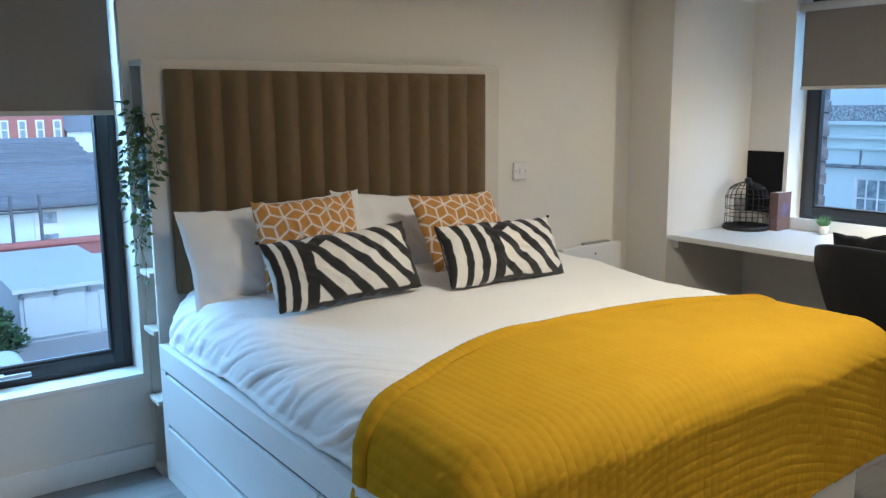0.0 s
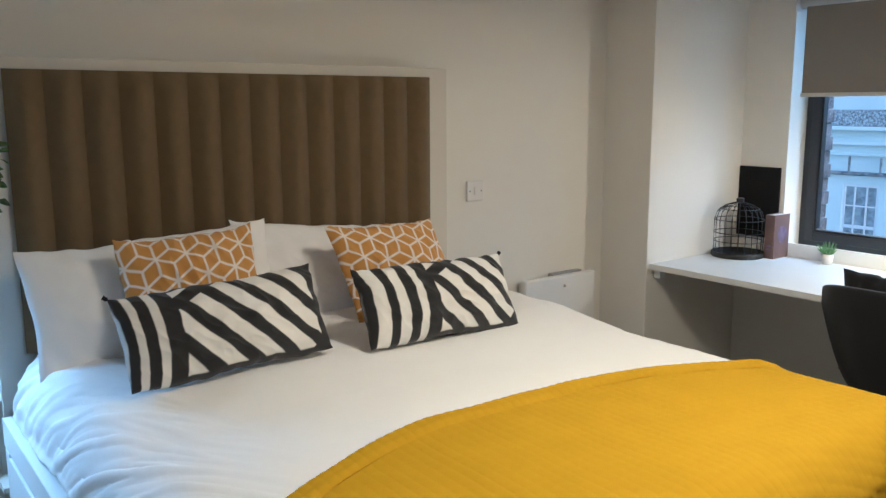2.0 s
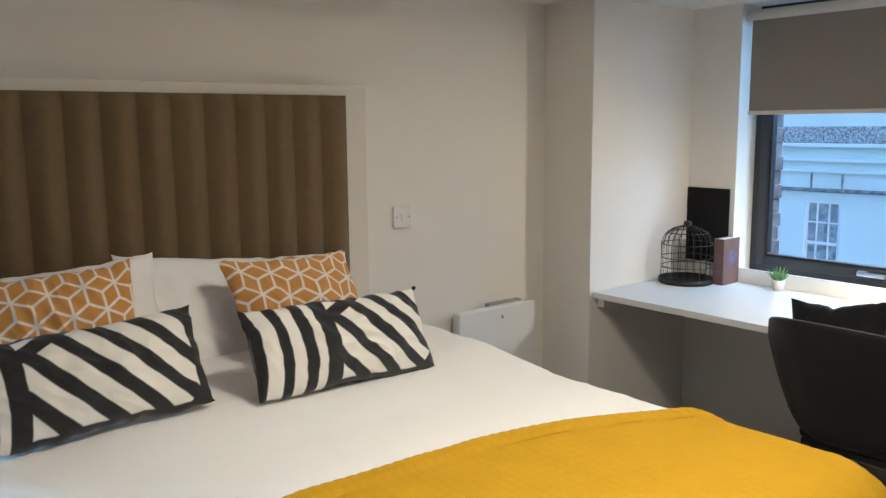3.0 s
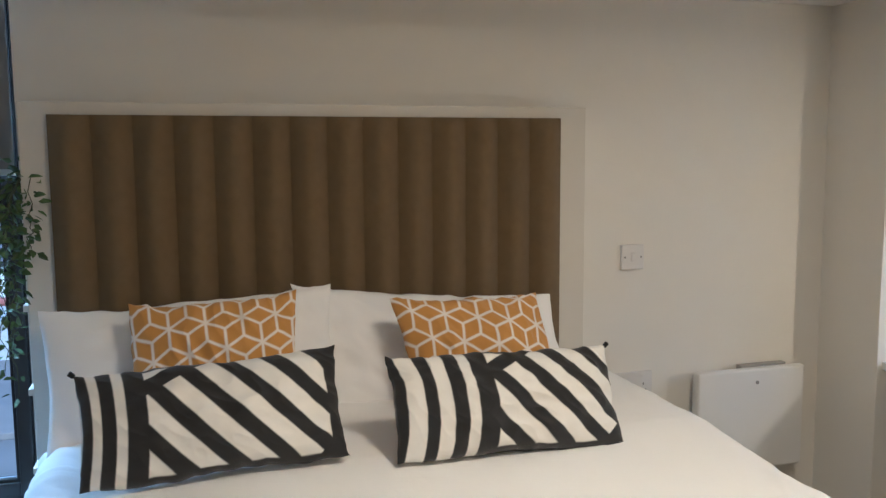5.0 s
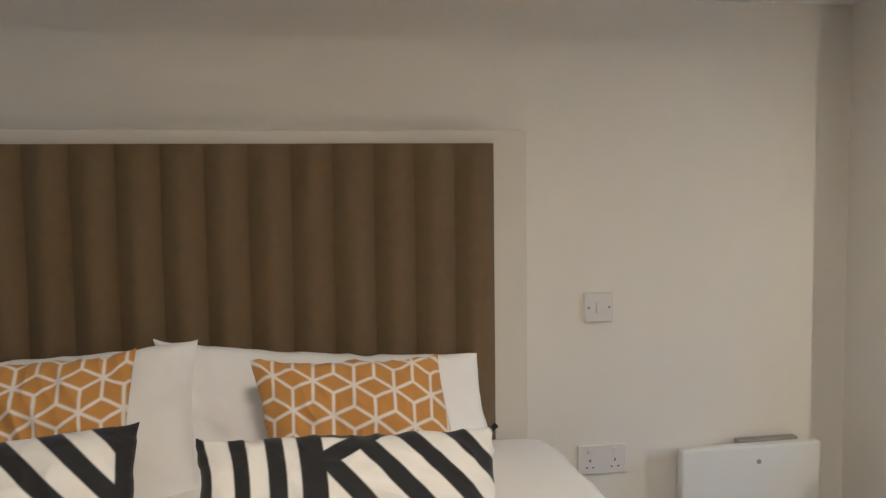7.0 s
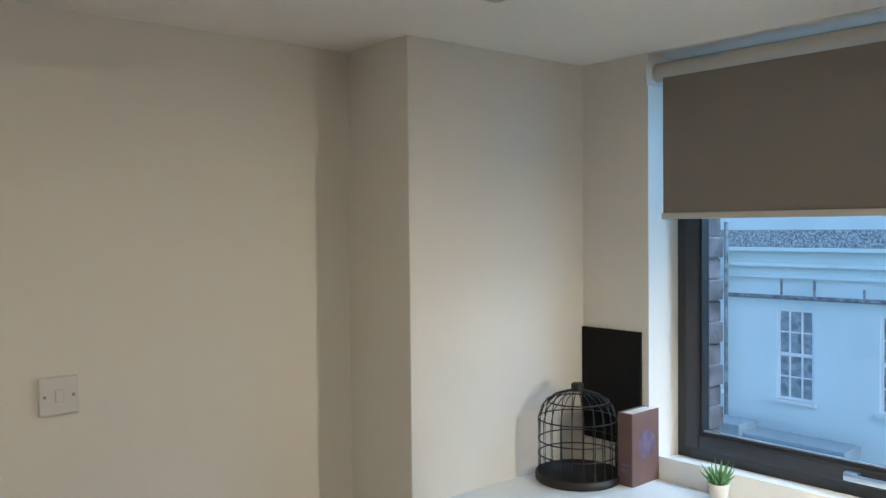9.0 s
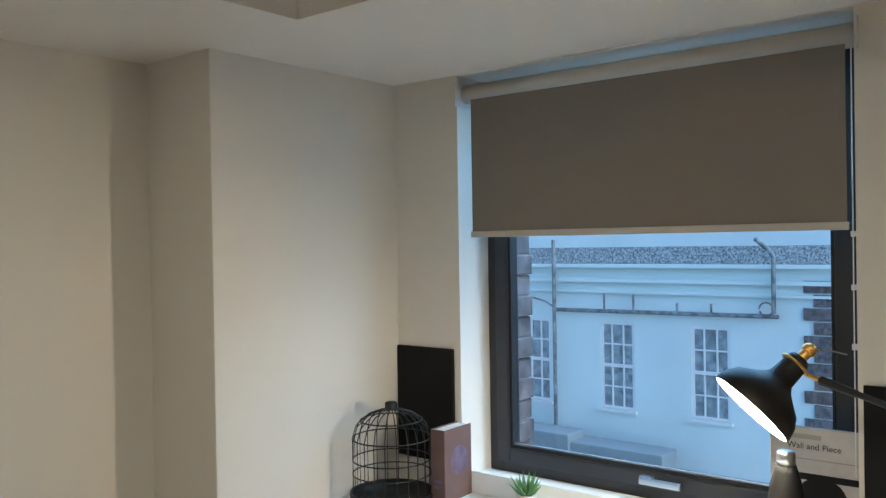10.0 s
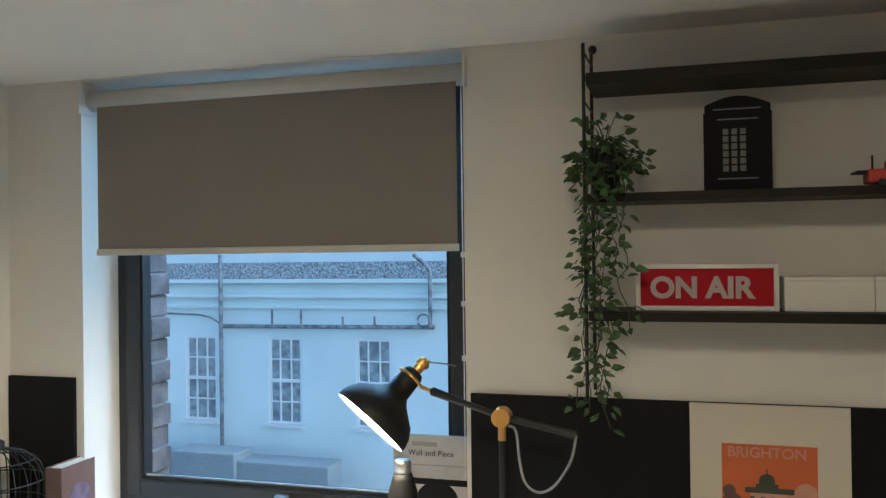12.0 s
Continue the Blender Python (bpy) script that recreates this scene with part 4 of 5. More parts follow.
# dark flask with a steel lid
fk = thing("drinks_flask", (3.44, -1.478, DZ), "tall black flask with a brushed steel lid on the desk", "flask")
MF = Matrix.Translation((3.44, -1.478, DZ))
part("body", lathe(bmesh.new(), [(0.040, 0), (0.042, 0.01), (0.042, 0.205), (0.036, 0.245), (0.027, 0.277), (0.022, 0.292)], MF, 32), FLASKM, fk, "", True)
part("lid", lathe(bmesh.new(), [(0.021, 0.292), (0.021, 0.318), (0.018, 0.324)], MF, 28), STEEL, fk, "brushed steel lid", True)


def lettering(name, text, size, m, material, parent, extrude=0.0008, align='LEFT', weight=0.0):
    cu = bpy.data.curves.new(name, 'FONT')
    cu.body, cu.size, cu.extrude, cu.align_x, cu.offset = text, size, extrude, align, weight
    cu.materials.append(material)
    ob = new(name, cu)
    ob.parent = parent
    ob.matrix_parent_inverse = world_of(parent).inverted()
    ob.matrix_basis = m
    return ob


# large book on the sill, cover to the room
EASTTEXT = Matrix(((0, 0, -1, 0), (-1, 0, 0, 0), (0, 1, 0, 0), (0, 0, 0, 1)))


def on_east(x, y, z):
    """Writing that reads from inside the room on a face that looks west."""
    return Matrix.Translation((x, y, z)) @ EASTTEXT


pb3 = thing("picture_book", (3.665, -1.49, SILL2 + 0.008), "large grey picture book leaning upright on the window sill", "book")
part("cover", block(3.655, 3.659, -1.592, -1.375, SILL2 + 0.008, 1.085, 0.001), COVERW, pb3)
part("pages", block(3.6592, 3.675, -1.588, -1.379, SILL2 + 0.010, 1.082), PAPER, pb3)
part("back_cover", block(3.6752, 3.679, -1.592, -1.375, SILL2 + 0.008, 1.085, 0.001), COVERW, pb3)
lettering("title", "Wall and Piece", 0.0215, on_east(3.6548, -1.418, 1.033), GASKET, pb3)
part("author_bar", block(3.6542, 3.6549, -1.50, -1.43, 1.058, 1.070), GREYPL, pb3)
part("text_bar", block(3.6542, 3.6549, -1.590, -1.42, 1.006, 1.009), GREYPL, pb3)
ab = bmesh.new()
bmesh.ops.create_circle(ab, cap_ends=True, segments=24, radius=0.055, matrix=Matrix.Translation((3.6545, -1.50, 0.91)) @ Matrix.Rotation(radians(90), 4, 'Y') @ Matrix.Diagonal((1.0, 1.1, 1, 1)))
part("cover_figure", ab, BLACKP, pb3, "dark cover picture")
part("cover_band", block(3.6540, 3.6546, -1.588, -1.43, 0.955, 0.972), BLACKP, pb3)

# ---- wall shelves ----
ws = thing("wall_shelf", (3.5, -2.4, 1.24), "dark wall shelves hung between thin ladder frames", "shelf")
SX0 = 3.435
for ly in (-1.930, -3.09):
    lad = bmesh.new()
    for lx in (SX0 + 0.01, XE - 0.008):
        rod(lad, (lx, ly, 1.235), (lx, ly, 2.080 if lx > 3.5 else 2.062), 0.0042, n=10)
    for k in range(14):
        z = 1.29 + k * 0.058
        rod(lad, (SX0 + 0.01, ly, z), (XE - 0.008, ly, z), 0.0026, n=8)
    part("ladder_frame", lad, BLACKM, ws, "thin black wire ladder frame")
    part("knob", ball(bmesh.new(), (XE - 0.012, ly - 0.004, 2.083), 0.011, 14), BLACKM, ws)
for z, th in ((1.963, 0.028), (1.692, 0.020), (1.420, 0.022)):
    part("shelf", block(SX0, XE - 0.003, -3.10, -1.936, z, z + th, 0.002), BROWNSHELF, ws, "dark stained shelf board")

trailing_plant("trailing_plant", (3.50, -1.972, 1.7125), 0.042, 0.105,
               [(-0.045, 0.020, 0.62, 0.05), (-0.035, 0.045, 0.66, 0.045), (-0.050, -0.005, 0.70, 0.05), (-0.085, 0.035, 0.40, 0.045), (-0.075, -0.03, 0.30, 0.045), (-0.085, -0.045, 0.45, 0.045), (-0.09, 0.012, 0.64, 0.045), (-0.04, -0.075, 0.05, 0.05), (-0.05, 0.05, 0.08, 0.05), (-0.06, 0.040, 0.64, 0.09)],
               "artificial trailing ivy in a black pot on the shelf", 23, leaf=0.033, crown=30, lean=(0, -0.015, 0), per_node=3, rise=0.085)

# telephone box ornament, flat and dark
tb = thing("telephone_box_ornament", (3.505, -2.2670, 1.7125), "black metal telephone box ornament standing on the shelf", "ornament")
TX0, TX1 = 3.490, 3.502
y0, y1, z0 = -2.3400, -2.1940, 1.7125
bm = bmesh.new()
outline = [(y0, z0), (y1, z0), (y1, z0 + 0.176), (y1 - 0.003, z0 + 0.178), (y1 - 0.003, z0 + 0.194)]
for k in range(9):
    t = k / 8
    outline.append((y1 - 0.003 - t * (y1 - y0 - 0.006), z0 + 0.194 + 0.020 * math.sin(math.pi * t)))
outline += [(y0 + 0.003, z0 + 0.194), (y0 + 0.003, z0 + 0.178), (y0, z0 + 0.176)]
fr = [bm.verts.new((TX0, a, b)) for a, b in dict.fromkeys(outline)]
face = bm.faces.new(fr)
ext = bmesh.ops.extrude_face_region(bm, geom=[face])
bmesh.ops.translate(bm, verts=[v for v in ext["geom"] if isinstance(v, bmesh.types.BMVert)], vec=(TX1 - TX0, 0, 0))
bmesh.ops.recalc_face_normals(bm, faces=bm.faces)
part("body", bm, BLACKP, tb)
for r in range(6):
    for c in range(3):
        part("pane", block(TX0 - 0.0012, TX0 - 0.0002, -2.2845 + c * 0.0185, -2.2725 + c * 0.0185, z0 + 0.044 + r * 0.0166, z0 + 0.057 + r * 0.0166), DIMPANE, tb)
part("groove", block(TX0 - 0.0012, TX0 - 0.0002, -2.3170, -2.2150, z0 + 0.183, z0 + 0.186), DIMPANE, tb)
part("groove", block(TX0 - 0.0012, TX0 - 0.0002, -2.3110, -2.2240, z0 + 0.160, z0 + 0.163), DIMPANE, tb)
part("groove", block(TX0 - 0.0012, TX0 - 0.0002, -2.3110, -2.2240, z0 + 0.026, z0 + 0.029), DIMPANE, tb)

# lit-style sign
sg = thing("on_air_sign", (3.50, -2.1940, 1.4425), "red studio sign box with a white frame and white letters", "sign")
sy0, sy1, sz0, sz1 = -2.3490, -2.0400, 1.4425, 1.549
part("box", block(3.482, 3.515, sy0 + 0.004, sy1 - 0.004, sz0 + 0.004, sz1 - 0.004), RED, sg, "red face")
for a, b, c, d in ((sy0, sy0 + 0.011, sz0, sz1), (sy1 - 0.011, sy1, sz0, sz1), (sy0 + 0.011, sy1 - 0.011, sz0, sz0 + 0.011), (sy0 + 0.011, sy1 - 0.011, sz1 - 0.011, sz1)):
    part("frame_bar", block(3.474, 3.517, a, b, c, d, 0.002), SIGNW, sg, "white frame bar")
lettering("letters", "ON AIR", 0.0655, on_east(3.4815, -2.1840, sz0 + 0.0305), SIGNL, sg, align='CENTER', weight=0.0026)

# red toy at the far end, white boxes beside the sign
ty = thing("toy_bus", (3.50, -2.574, 1.7125), "small red toy with black details on the shelf", "toy")
part("body", block(3.47, 3.53, -2.654, -2.528, 1.719, 1.749, 0.006, 3), REDTOY, ty)
part("cab", block(3.475, 3.525, -2.634, -2.569, 1.7492, 1.769, 0.005, 3), REDTOY, ty)
part("aerial", rod(bmesh.new(), (3.5, -2.542, 1.7492), (3.5, -2.542, 1.781), 0.0022, n=8), BLACKM, ty)
part("wing", block(3.465, 3.535, -2.528, -2.504, 1.741, 1.746, 0.002), BLACKM, ty)
for wy in (-2.554, -2.624):
    part("wheel", rod(bmesh.new(), (3.466, wy, 1.7205), (3.534, wy, 1.7205), 0.008, n=14), BLACKM, ty)
for a, b in ((-2.539, -2.359), (-2.694, -2.540)):
    wbx = thing("storage_box", (3.52, (a + b) / 2, 1.4425), "low cream cardboard box on the shelf", "box", "white boxes")
    part("body", block(3.475, 3.585, a, b, 1.4425, 1.510, 0.002), WALL, wbx)
    part("lid", block(3.4752, 3.5848, a + 0.0002, b - 0.0002, 1.5101, 1.518, 0.001), WALL, wbx)

# print standing against the pinboard
pr = thing("art_print", (3.59, -2.3310, 0.78), "white-bordered art print with an orange pavilion scene", "print")
part("sheet", block(3.594, 3.601, -2.508, -2.155, 0.760, 1.214, 0.001), PRINTW, pr)
part("picture", block(3.5928, 3.5938, -2.437, -2.227, 0.86, 1.121), ORANGE, pr, "orange picture")
pv = bmesh.new()
box(pv, 3.5916, 3.5926, -2.386, -2.278, 1.008, 1.021)
box(pv, 3.5916, 3.5926, -2.352, -2.302, 1.0212, 1.030)
box(pv, 3.5916, 3.5926, -2.3285, -2.3255, 1.048, 1.066)
bmesh.ops.create_circle(pv, cap_ends=True, segments=24, radius=0.018, matrix=Matrix.Translation((3.5921, -2.327, 1.036)) @ Matrix.Rotation(radians(-90), 4, 'Y'))
part("pavilion", pv, PRDARK, pr, "dark pavilion dome and eaves")
part("pavilion_wall", block(3.5918, 3.5927, -2.374, -2.290, 0.90, 1.0078), PRPINK, pr, "pale pavilion wall")
for k in range(4):
    part("pavilion_column", block(3.5912, 3.5917, -2.368 + k * 0.023, -2.359 + k * 0.023, 0.90, 1.0), PRDARK, pr)
for cy, cz, r, tone in ((-2.412, 1.012, 0.024, PRPINK), (-2.424, 0.985, 0.020, PRPINK), (-2.395, 0.992, 0.022, PRPINK), (-2.243, 1.010, 0.015, PRMAUVE), (-2.250, 0.985, 0.022, PRMAUVE), (-2.266, 0.960, 0.026, PRMAUVE)):
    ct = bmesh.new()
    bmesh.ops.create_circle(ct, cap_ends=True, segments=18, radius=r, matrix=Matrix.Translation((3.5924 - r * 0.02, cy, cz)) @ Matrix.Rotation(radians(-90), 4, 'Y'))
    part("tree", ct, tone, pr, "pale pink tree" if tone == PRPINK else "dark mauve tree")
lettering("title", "BRIGHTON", 0.0345, on_east(3.5925, -2.239, 1.091), PRPINK, pr, extrude=0.0003, weight=0.0005)

# ---- chair ----
ch = thing("desk_chair", (2.86, -1.42, 0), "black tub chair on thin black legs, drawn up to the desk", "chair")
nu, nv = 41, 18
g = np.zeros((nv, nu, 3))
for i in range(nv):
    v = i / (nv - 1)
    for j in range(nu):
        a = radians(-118 + 236 * j / (nu - 1))
        back = max(0.0, math.cos(a))
        top = 0.66 + 0.225 * (0.5 + 0.5 * math.cos(min(math.pi, abs(a) * 1.12))) ** 0.7
        z = 0.43 + (top - 0.43) * v
        grow = 0.56 + 0.44 * min(1.0, ((z - 0.43) / 0.34)) ** 0.6
        x = 2.86 - 0.30 * grow * math.cos(a) * (1 + 0.10 * v * back)
        y = -1.42 + 0.305 * grow * math.copysign(abs(math.sin(a)) ** 0.8, math.sin(a))
        g[i, j] = (x, y, z)
sh = sheet("shell", g, BLACKC)
sh.parent, sh.matrix_parent_inverse = ch, world_of(ch).inverted()
so = sh.modifiers.new("thick", 'SOLIDIFY')
so.thickness, so.offset = 0.035, 0
bv = sh.modifiers.new("soft", 'BEVEL')
bv.width, bv.segments, bv.limit_method, bv.angle_limit = 0.014, 3, 'ANGLE', radians(50)
seatb = block(2.70, 3.10, -1.582, -1.258, 0.40, 0.53, 0.035, 4)
part("seat", seatb, BLACKC, ch, "padded black seat", True)
part("seat_frame", block(2.72, 3.05, -1.575, -1.265, 0.372, 0.3995, 0.006), BLACKM, ch)
for lx, ly, ox, oy in ((2.72, -1.29, -0.07, 0.06), (2.72, -1.59, -0.07, -0.06), (3.03, -1.29, 0.06, 0.06), (3.03, -1.59, 0.06, -0.06)):
    part("leg", rod(bmesh.new(), (lx, ly, 0.385), (lx + ox, ly + oy, 0.0), 0.015, 0.010, 14), BLACKM, ch)
cushion("cushion", 0.36, 0.40, 0.12, pose(2.745, -1.368, 0.727, -14, -9, -90), BLACKC, "black cushion standing in the desk chair", "cushion", nx=40, nz=36, seed=8.0, pinch=0.09)


# ---- outdoors ----
GZ = -3.4
structure("ground", block(-900, 900, -900, 900, GZ - 0.4, GZ), ASPHALT, "grey asphalt yard and street reaching far off", "ground")


def out_window(parent, along, c, z0, z1, w, d, out, cols, rows_up, rows_dn):
    """A white sash window on a facade, with glazing bars. out: the side that faces the viewer."""
    def slab(lo, hi, e0, e1, p, q):
        e0, e1 = d + out * e0, d + out * e1
        e0, e1 = min(e0, e1), max(e0, e1)
        return block(e0, e1, lo, hi, p, q) if along == "y" else block(lo, hi, e0, e1, p, q)
    wd = part("window", slab(c - w / 2, c + w / 2, -0.10, -0.06, z0, z1), DARKGLASS, parent, "dark window panes")
    fb = bmesh.new()

    def bar(lo, hi, p, q, e=0.0):
        t = slab(lo, hi, -0.06 + 0.0005, -0.02 + e, p, q)
        me = bpy.data.meshes.new("tmp")
        t.to_mesh(me)
        t.free()
        fb.from_mesh(me)
        bpy.data.meshes.remove(me)
    b = 0.055
    bar(c - w / 2, c - w / 2 + b, z0, z1)
    bar(c + w / 2 - b, c + w / 2, z0, z1)
    bar(c - w / 2 + b, c + w / 2 - b, z0, z0 + b)
    bar(c - w / 2 + b, c + w / 2 - b, z1 - b, z1)
    mid = (z0 + z1) / 2
    bar(c - w / 2 + b, c + w / 2 - b, mid - 0.035, mid + 0.035, 0.01)
    for k in range(1, cols):
        x = c - w / 2 + w * k / cols
        bar(x - 0.014, x + 0.014, z0 + b, mid - 0.035)
        bar(x - 0.014, x + 0.014, mid + 0.035, z1 - b)
    for lo, hi, n in ((z0 + b, mid - 0.035, rows_dn), (mid + 0.035, z1 - b, rows_up)):
        for k in range(1, n):
            z = lo + (hi - lo) * k / n
            xs = [c - w / 2 + b] + [c - w / 2 + w * q / cols for q in range(1, cols)] + [c + w / 2 - b]
            for q in range(cols):
                bar(xs[q] + (0.0145 if q else 0), xs[q + 1] - (0.0145 if q < cols - 1 else 0), z - 0.014, z + 0.014)
    part("sash_frame", fb, OUTWHITE, wd, "white glazing bars")
    part("sill", slab(c - w / 2 - 0.06, c + w / 2 + 0.06, -0.05, 0.07, z0 - 0.07, z0), OUTWHITE, wd)
    return wd


# white rendered building across the yard, seen over the desk
FX = 18.0
hs = thing("white_building", (FX + 3, 5, GZ), "white rendered building with sash windows, flint parapet and pipes", "building")
wy = [14.66, 12.60, 10.55, 8.47, 6.377, 4.303]
holes = [(c - 0.40, c + 0.40, -2.12, -0.22) for c in wy]
wb = panel_with_hole(bmesh.new(), "y", -0.9, 24, GZ, 1.0, FX, FX + 0.35, holes)
part("wall", wb, RENDERW, hs)
for c in wy:
    out_window(hs, "y", c, -2.12, -0.22, 0.80, FX, -1, 3, 2, 2)
part("inner_wall", block(FX + 0.36, FX + 0.5, -0.8, 24, GZ, 0.9), DARKGLASS, hs)
for z0, z1, d in ((0.98, 1.05, 0.22), (0.66, 0.74, 0.16), (0.42, 0.47, 0.10)):
    part("cornice", block(FX - d, FX - 0.001, -0.95, 24, z0, z1), RENDERW, hs)
part("parapet", block(FX + 0.05, FX + 0.5, -0.9, 24, 1.051, 1.42), FLINT, hs, "grey flint parapet")
part("upper_wall", block(FX + 2.5, FX + 2.9, -0.9, 24, 0.9, 2.4), RENDERW, hs)
part("roof", block(FX + 0.3, FX + 9, -0.9, 24, 0.7, 0.9), SLATE, hs)
for py, z1 in ((7.81, 1.6), (2.96, 1.2)):
    part("downpipe", rod(bmesh.new(), (FX - 0.24, py, GZ + 0.5 if py > 5 else 0.12), (FX - 0.24, py, z1), 0.045, n=12), PIPEM, hs)
part("pipe", tube(bmesh.new(), [(FX - 0.16, 7.81, 0.02), (FX - 0.16, 2.90, 0.06)], 0.046, 10), PIPEM, hs)
part("pipe", tube(bmesh.new(), [(FX - 0.16, 7.81, 0.04), (FX - 0.16, 8.1, 0.20), (FX - 0.16, 8.4, 0.27), (FX - 0.16, 9.4, 0.30), (FX - 0.16, 14, 0.36)], 0.022, 8), PIPEM, hs)
for py, top in ((6.594, 0.41), (5.90, 0.40), (4.93, 0.26), (4.21, 0.27)):
    part("pipe_branch", rod(bmesh.new(), (FX - 0.16, py, 0.08), (FX - 0.16, py, top), 0.025, n=8), PIPEM, hs)
part("pipe", tube(bmesh.new(), [(FX - 0.24, 2.96, 1.19), (FX - 0.24, 3.02, 1.32), (FX - 0.24, 3.30, 1.56)], 0.045, 10), PIPEM, hs)
part("pipe_loop", tube(bmesh.new(), [(FX - 0.2, 3.12 + 0.13 * math.cos(a), 0.20 + 0.13 * math.sin(a)) for a in [k * 0.35 for k in range(18)]], 0.02, 6), PIPEM, hs)
part("step_wall", block(FX - 1.6, FX - 0.9, 4.65, 10.2, GZ, -2.56, 0.03), CONC, hs, "low weathered wall")
part("step_wall", block(FX - 1.7, FX - 1.0, 6.65, 8.1, GZ, -2.40, 0.03), CONC, hs, "low weathered wall")
for k in range(16):
    part("quoin", block(FX - 0.05, FX + 0.02, 1.90, 2.30 + (0.18 if k % 2 else 0.0), GZ + 0.02 + k * 0.26, GZ + 0.25 + k * 0.26, 0.01), DARKBRICK, hs)

# toothed brick edge of this building outside the desk's window
br = thing("brick_reveal", (XE + 0.34, -0.30, 0.7), "dark brick edge of the wall outside the window", "brickwork", kind="structure")
for k in range(20):
    part("brick", block(XE + 0.305, XE + 0.41, -0.415 + (0.010 if k % 2 else 0.0), -0.30, 0.70 + k * 0.075, 0.770 + k * 0.075, 0.004), DARKBRICK, br)

part("mortar", block(XE + 0.32, XE + 0.40, -0.402, -0.301, 0.70, 2.2), PAVING, br)

# low white garages and cottages seen from the bed's window
gr = thing("garage_row", (6, 17, GZ), "low white garages with flat sheet roofs", "garage")
part("wall", block(1.68, 12, 15.6, 19.0, GZ, -2.27), METALW, gr)
part("roof", block(1.55, 12.1, 15.45, 19.1, -2.265, -2.18), METALW, gr)
for k in range(6):
    part("door", block(1.76 + k * 1.5, 2.98 + k * 1.5, 15.56, 15.598, GZ + 0.12, -2.40, 0.01), METALW, gr, "white garage door")
    part("roof_bracket", block(1.69 + k * 0.66, 1.75 + k * 0.66, 15.46, 15.555, -2.40, -2.272, 0.01), IRON, gr, "dark roof bracket")
g2 = thing("flat_roof_shed", (4, 21, GZ), "long low shed with a pale flat roof", "shed")
part("wall", block(-9, 4.15, 20.0, 22.0, GZ, -2.47), METALW, g2)
part("roof", block(-9.1, 4.25, 19.9, 22.1, -2.465, -2.38), METALW, g2)
wl2 = thing("boundary_wall", (4, 23, GZ), "red brick boundary wall with a pinkish coping", "wall")
part("wall", block(-8, 14, 23.0, 23.3, GZ, -2.45), BRICK, wl2)
part("coping", block(-8, 14, 22.95, 23.35, -2.445, -2.32), BRICK, wl2)

ct2 = thing("cottage", (2, 28, GZ), "white cottage with a grey tiled pitched roof", "house")
part("wall", block(-9, 6.3, 25.0, 33.0, GZ, -1.40), RENDERW, ct2)
rb2 = bmesh.new()
v = [rb2.verts.new(p) for p in ((-9.3, 24.7, -1.45), (6.4, 24.7, -1.45), (5.85, 29.0, 0.47), (-9.3, 29.0, 0.47), (-9.3, 33.3, -1.45), (6.4, 33.3, -1.45))]
rb2.faces.new((v[0], v[1], v[2], v[3]))
rb2.faces.new((v[3], v[2], v[5], v[4]))
rb2.faces.new((v[1], v[5], v[2]))
rb2.faces.new((v[0], v[3], v[4]))
roof = part("roof", rb2, SLATE, ct2)
for k in range(13):
    t0, t1 = k / 13, (k + 1) / 13
    cb2 = bmesh.new()
    ya, yb = 24.7 + 4.3 * t0, 24.7 + 4.3 * t1
    za, zb = -1.45 + 1.92 * t0, -1.45 + 1.92 * t1
    vs = [cb2.verts.new(p) for p in ((-9.3, ya, za + 0.13), (6.4 - 0.55 * t0, ya, za + 0.13), (6.4 - 0.55 * t1, yb, zb + 0.02), (-9.3, yb, zb + 0.02), (-9.3, ya, za + 0.005), (6.4 - 0.55 * t0, ya, za + 0.005))]
    cb2.faces.new((vs[0], vs[1], vs[2], vs[3]))
    cb2.faces.new((vs[4], vs[5], vs[1], vs[0]))
    part("tile_course", cb2, SLATE, roof)
part("gutter", rod(bmesh.new(), (-9.3, 24.62, -1.50), (6.4, 24.62, -1.50), 0.06, n=10), IRON, ct2)
part("extension", block(6.3, 11.0, 24.4, 28.0, GZ, -1.35), RENDERW, ct2, "flat white extension")
for c in (4.10, 1.6, -0.9):
    dw = part("door", block(c - 0.42, c + 0.42, 24.95, 24.999, -3.2, -1.62), OUTWHITE, ct2)
    for z in (-2.05, -2.75):
        part("pane", block(c - 0.24, c + 0.24, 24.93, 24.949, z, z + 0.36), DARKGLASS, dw)
rl = thing("iron_posts", (3, 24, -2.3), "black iron posts with a top rail", "railing")
for c in (2.04, 2.80, 3.56):
    part("post", rod(bmesh.new(), (c, 23.15, -2.30), (c, 23.15, -0.95), 0.05, n=10), IRON, rl)
part("rail", rod(bmesh.new(), (-1, 23.15, -1.45), (3.56, 23.15, -1.45), 0.03, n=8), IRON, rl)

th = thing("brick_terrace", (0, 99, GZ), "red brick terrace with white sash windows and dark roofs", "house")
part("wall", block(3.0, 19.2, 95.0, 103.0, GZ, 3.6), BRICK, th)
part("roof", block(2.7, 19.4, 94.7, 103.3, 3.6, 4.8, 0.2), SLATE, th)
for k in range(9):
    c = 18.55 - 1.72 * k
    ww = part("window", block(c - 0.42, c + 0.42, 94.9, 94.998, -1.75, 0.25), OUTWHITE, th, "white sash window")
    part("pane", block(c - 0.26, c + 0.26, 94.86, 94.899, -0.70, 0.10), DARKGLASS, ww)
    part("pane", block(c - 0.26, c + 0.26, 94.86, 94.899, -1.60, -0.80), DARKGLASS, ww)
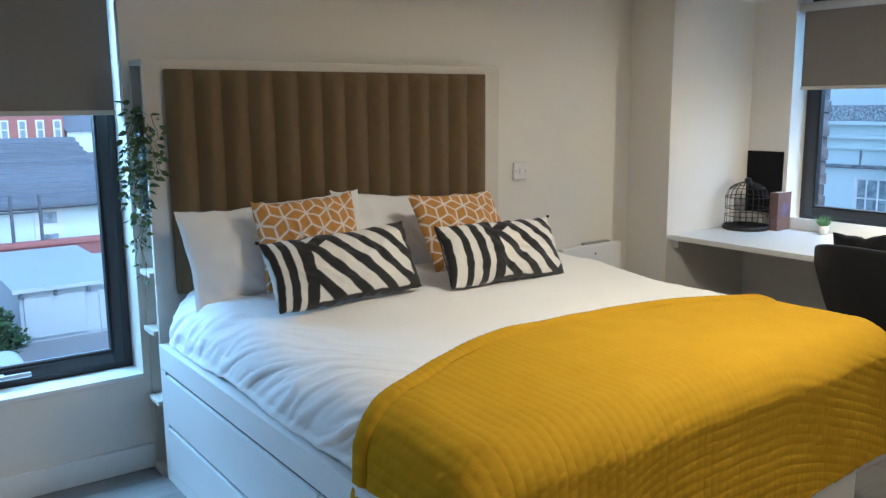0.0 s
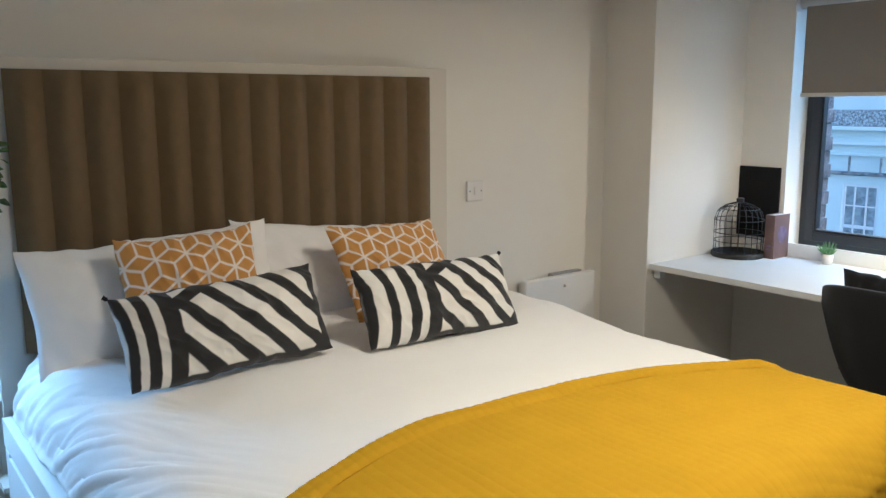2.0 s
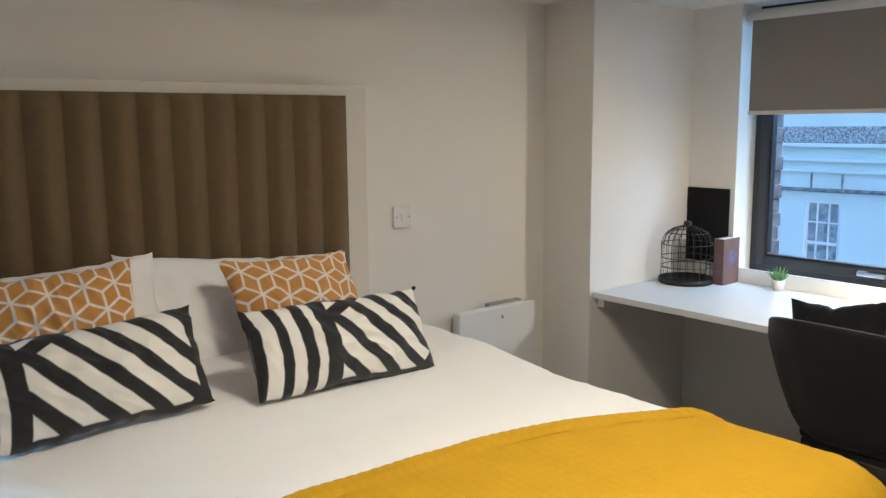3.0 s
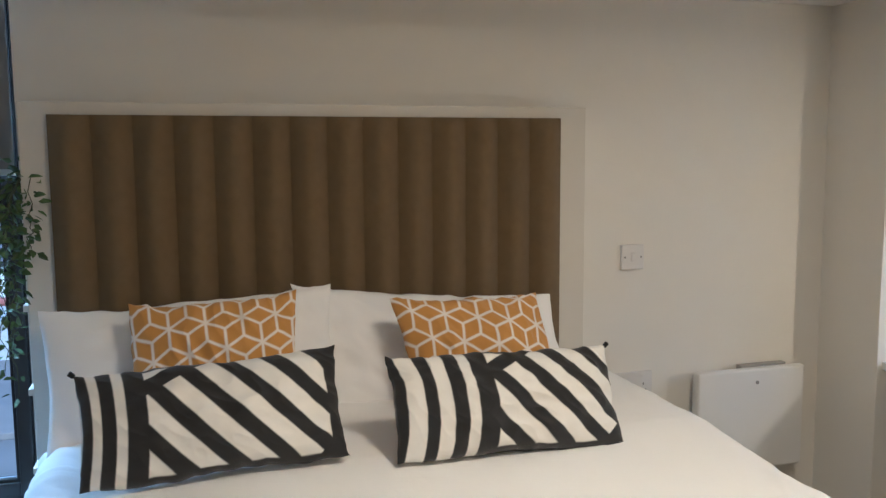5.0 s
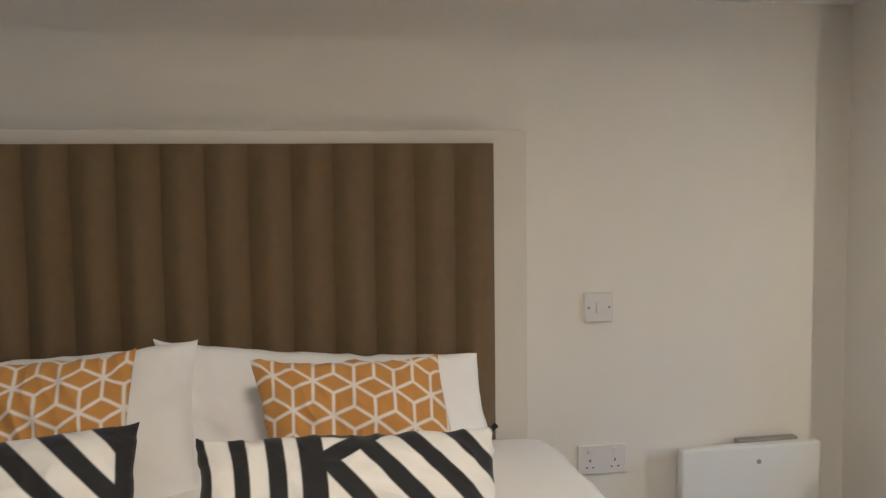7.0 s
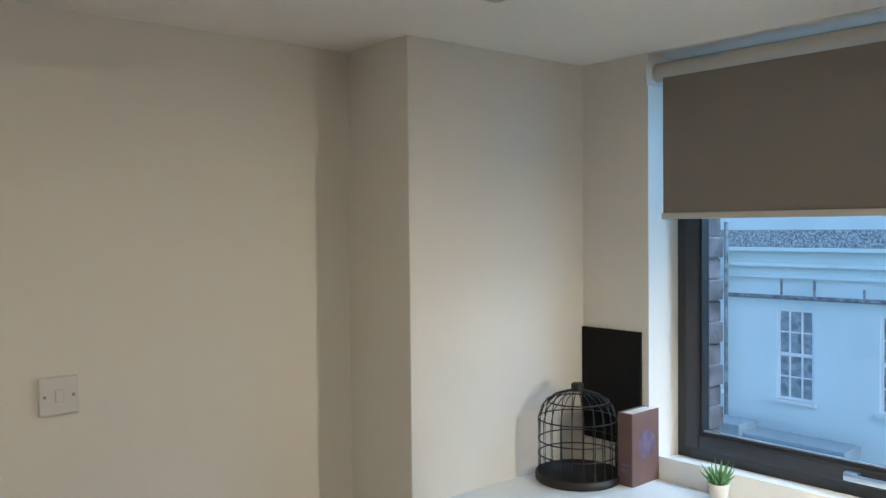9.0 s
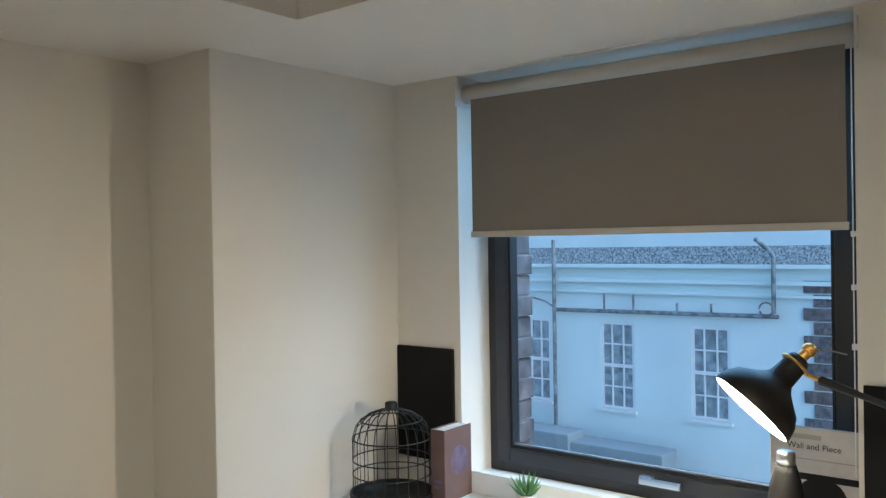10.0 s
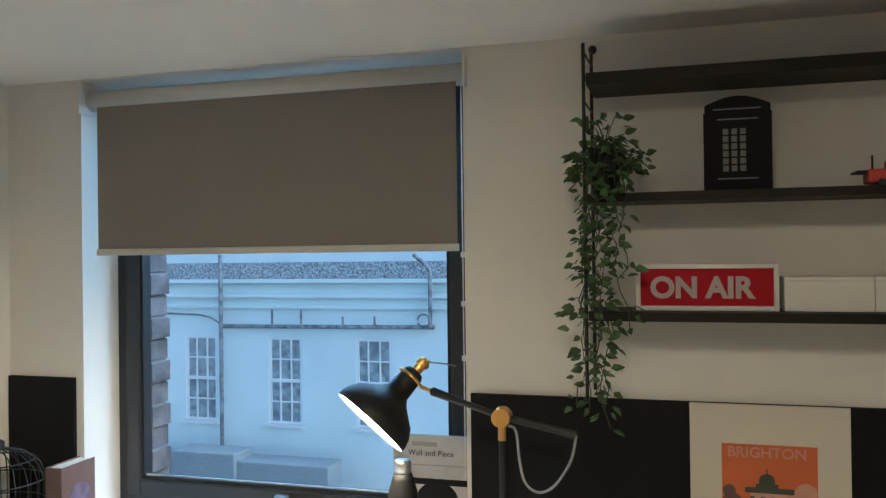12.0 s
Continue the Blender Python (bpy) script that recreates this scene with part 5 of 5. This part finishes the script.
gh = thing("slate_roofed_house", (30, 99, GZ), "pale house with a grey slate roof beside the terrace", "house")
part("wall", block(19.6, 42, 95.5, 103.0, GZ, -1.0), RENDERW, gh)
gb = bmesh.new()
gv = [gb.verts.new(p) for p in ((19.4, 95.2, -1.05), (42.2, 95.2, -1.05), (42.2, 99.3, 1.7), (19.4, 99.3, 1.7), (19.4, 103.3, -1.05), (42.2, 103.3, -1.05))]
for f in ((0, 1, 2, 3), (3, 2, 5, 4), (1, 5, 2), (0, 3, 4), (0, 4, 5, 1)):
    gb.faces.new([gv[i] for i in f])
part("roof", gb, SLATE, gh)

# hedge and parked car by the garages
rnd = random.Random(31)
hv, hf = [], []
for k in range(5200):
    a1, h1 = rnd.uniform(0, 2 * math.pi), rnd.random()
    r1 = (0.30 + 0.75 * (1 - h1 ** 3)) * math.sqrt(rnd.uniform(0.3, 1.0)) * (1 + 0.22 * math.sin(a1 * 5 + h1 * 9))
    p = Vector((0.78 + 0.75 * r1 * math.cos(a1), 15.0 + 0.55 * r1 * math.sin(a1), GZ + 0.10 + 0.98 * h1))
    d = Vector((rnd.uniform(-1, 1), rnd.uniform(-1, 1), rnd.uniform(-0.5, 1))).normalized()
    leaf_at(hv, hf, p, d, Vector((rnd.uniform(-1, 1), rnd.uniform(-1, 1), 1)), rnd.uniform(0.07, 0.13))
hm = bpy.data.meshes.new("hedge")
hm.from_pydata([tuple(q) for q in hv], [], hf)
hm.materials.append(BUSHM)
tagged(new("hedge", hm), "rough green hedge beside the garages", "hedge", kind="stuff")
structure("pavement", block(-20, 20, 13.4, 15.3, GZ, GZ + 0.12, 0.02), PAVING, "raised concrete pavement in front of the garages", "pavement")

cr = thing("parked_car", (-0.2, 9.6, GZ), "pale parked car in the yard", "car")
part("body", block(-1.9, 1.75, 8.75, 10.45, GZ + 0.25, GZ + 0.85, 0.16, 4), CARPAINT, cr, "", True)
part("cabin", block(-1.2, 0.85, 8.85, 10.35, GZ + 0.80, GZ + 1.38, 0.24, 5), CARPAINT, cr, "", True)
part("side_window", block(-1.0, 0.6, 8.84, 8.90, GZ + 0.95, GZ + 1.22, 0.02), DARKGLASS, cr)
for wx3 in (-1.2, 1.1):
    for wy3 in (8.77, 10.28):
        part("wheel", rod(bmesh.new(), (wx3, wy3, GZ + 0.30), (wx3, wy3 + 0.15, GZ + 0.30), 0.30, n=20), GASKET, cr)

# ---- floor planks ----
pm = {}
LENGTH, WIDE = 1.25, 0.19
row = 0
y = YS
while y < YW - 0.001:
    yb = min(y + WIDE, YW)
    x = XW - (row * 0.47) % LENGTH
    while x < XE:
        xa, xb = max(x, XW), min(x + LENGTH, XE)
        if xb - xa > 0.02:
            key = (round(xb - xa, 3), round(yb - y, 3))
            if key not in pm:
                b = block(0.0008, key[0] - 0.0008, 0.0008, key[1] - 0.0008, -0.006, 0.0, 0.0012, 1)
                me = bpy.data.meshes.new("plank")
                b.to_mesh(me)
                b.free()
                me.materials.append(PLANK)
                pm[key] = me
            ob = new("plank", pm[key])
            ob.parent = fl
            ob.location = (xa, y, 0.0)
        x += LENGTH
    y += WIDE
    row += 1
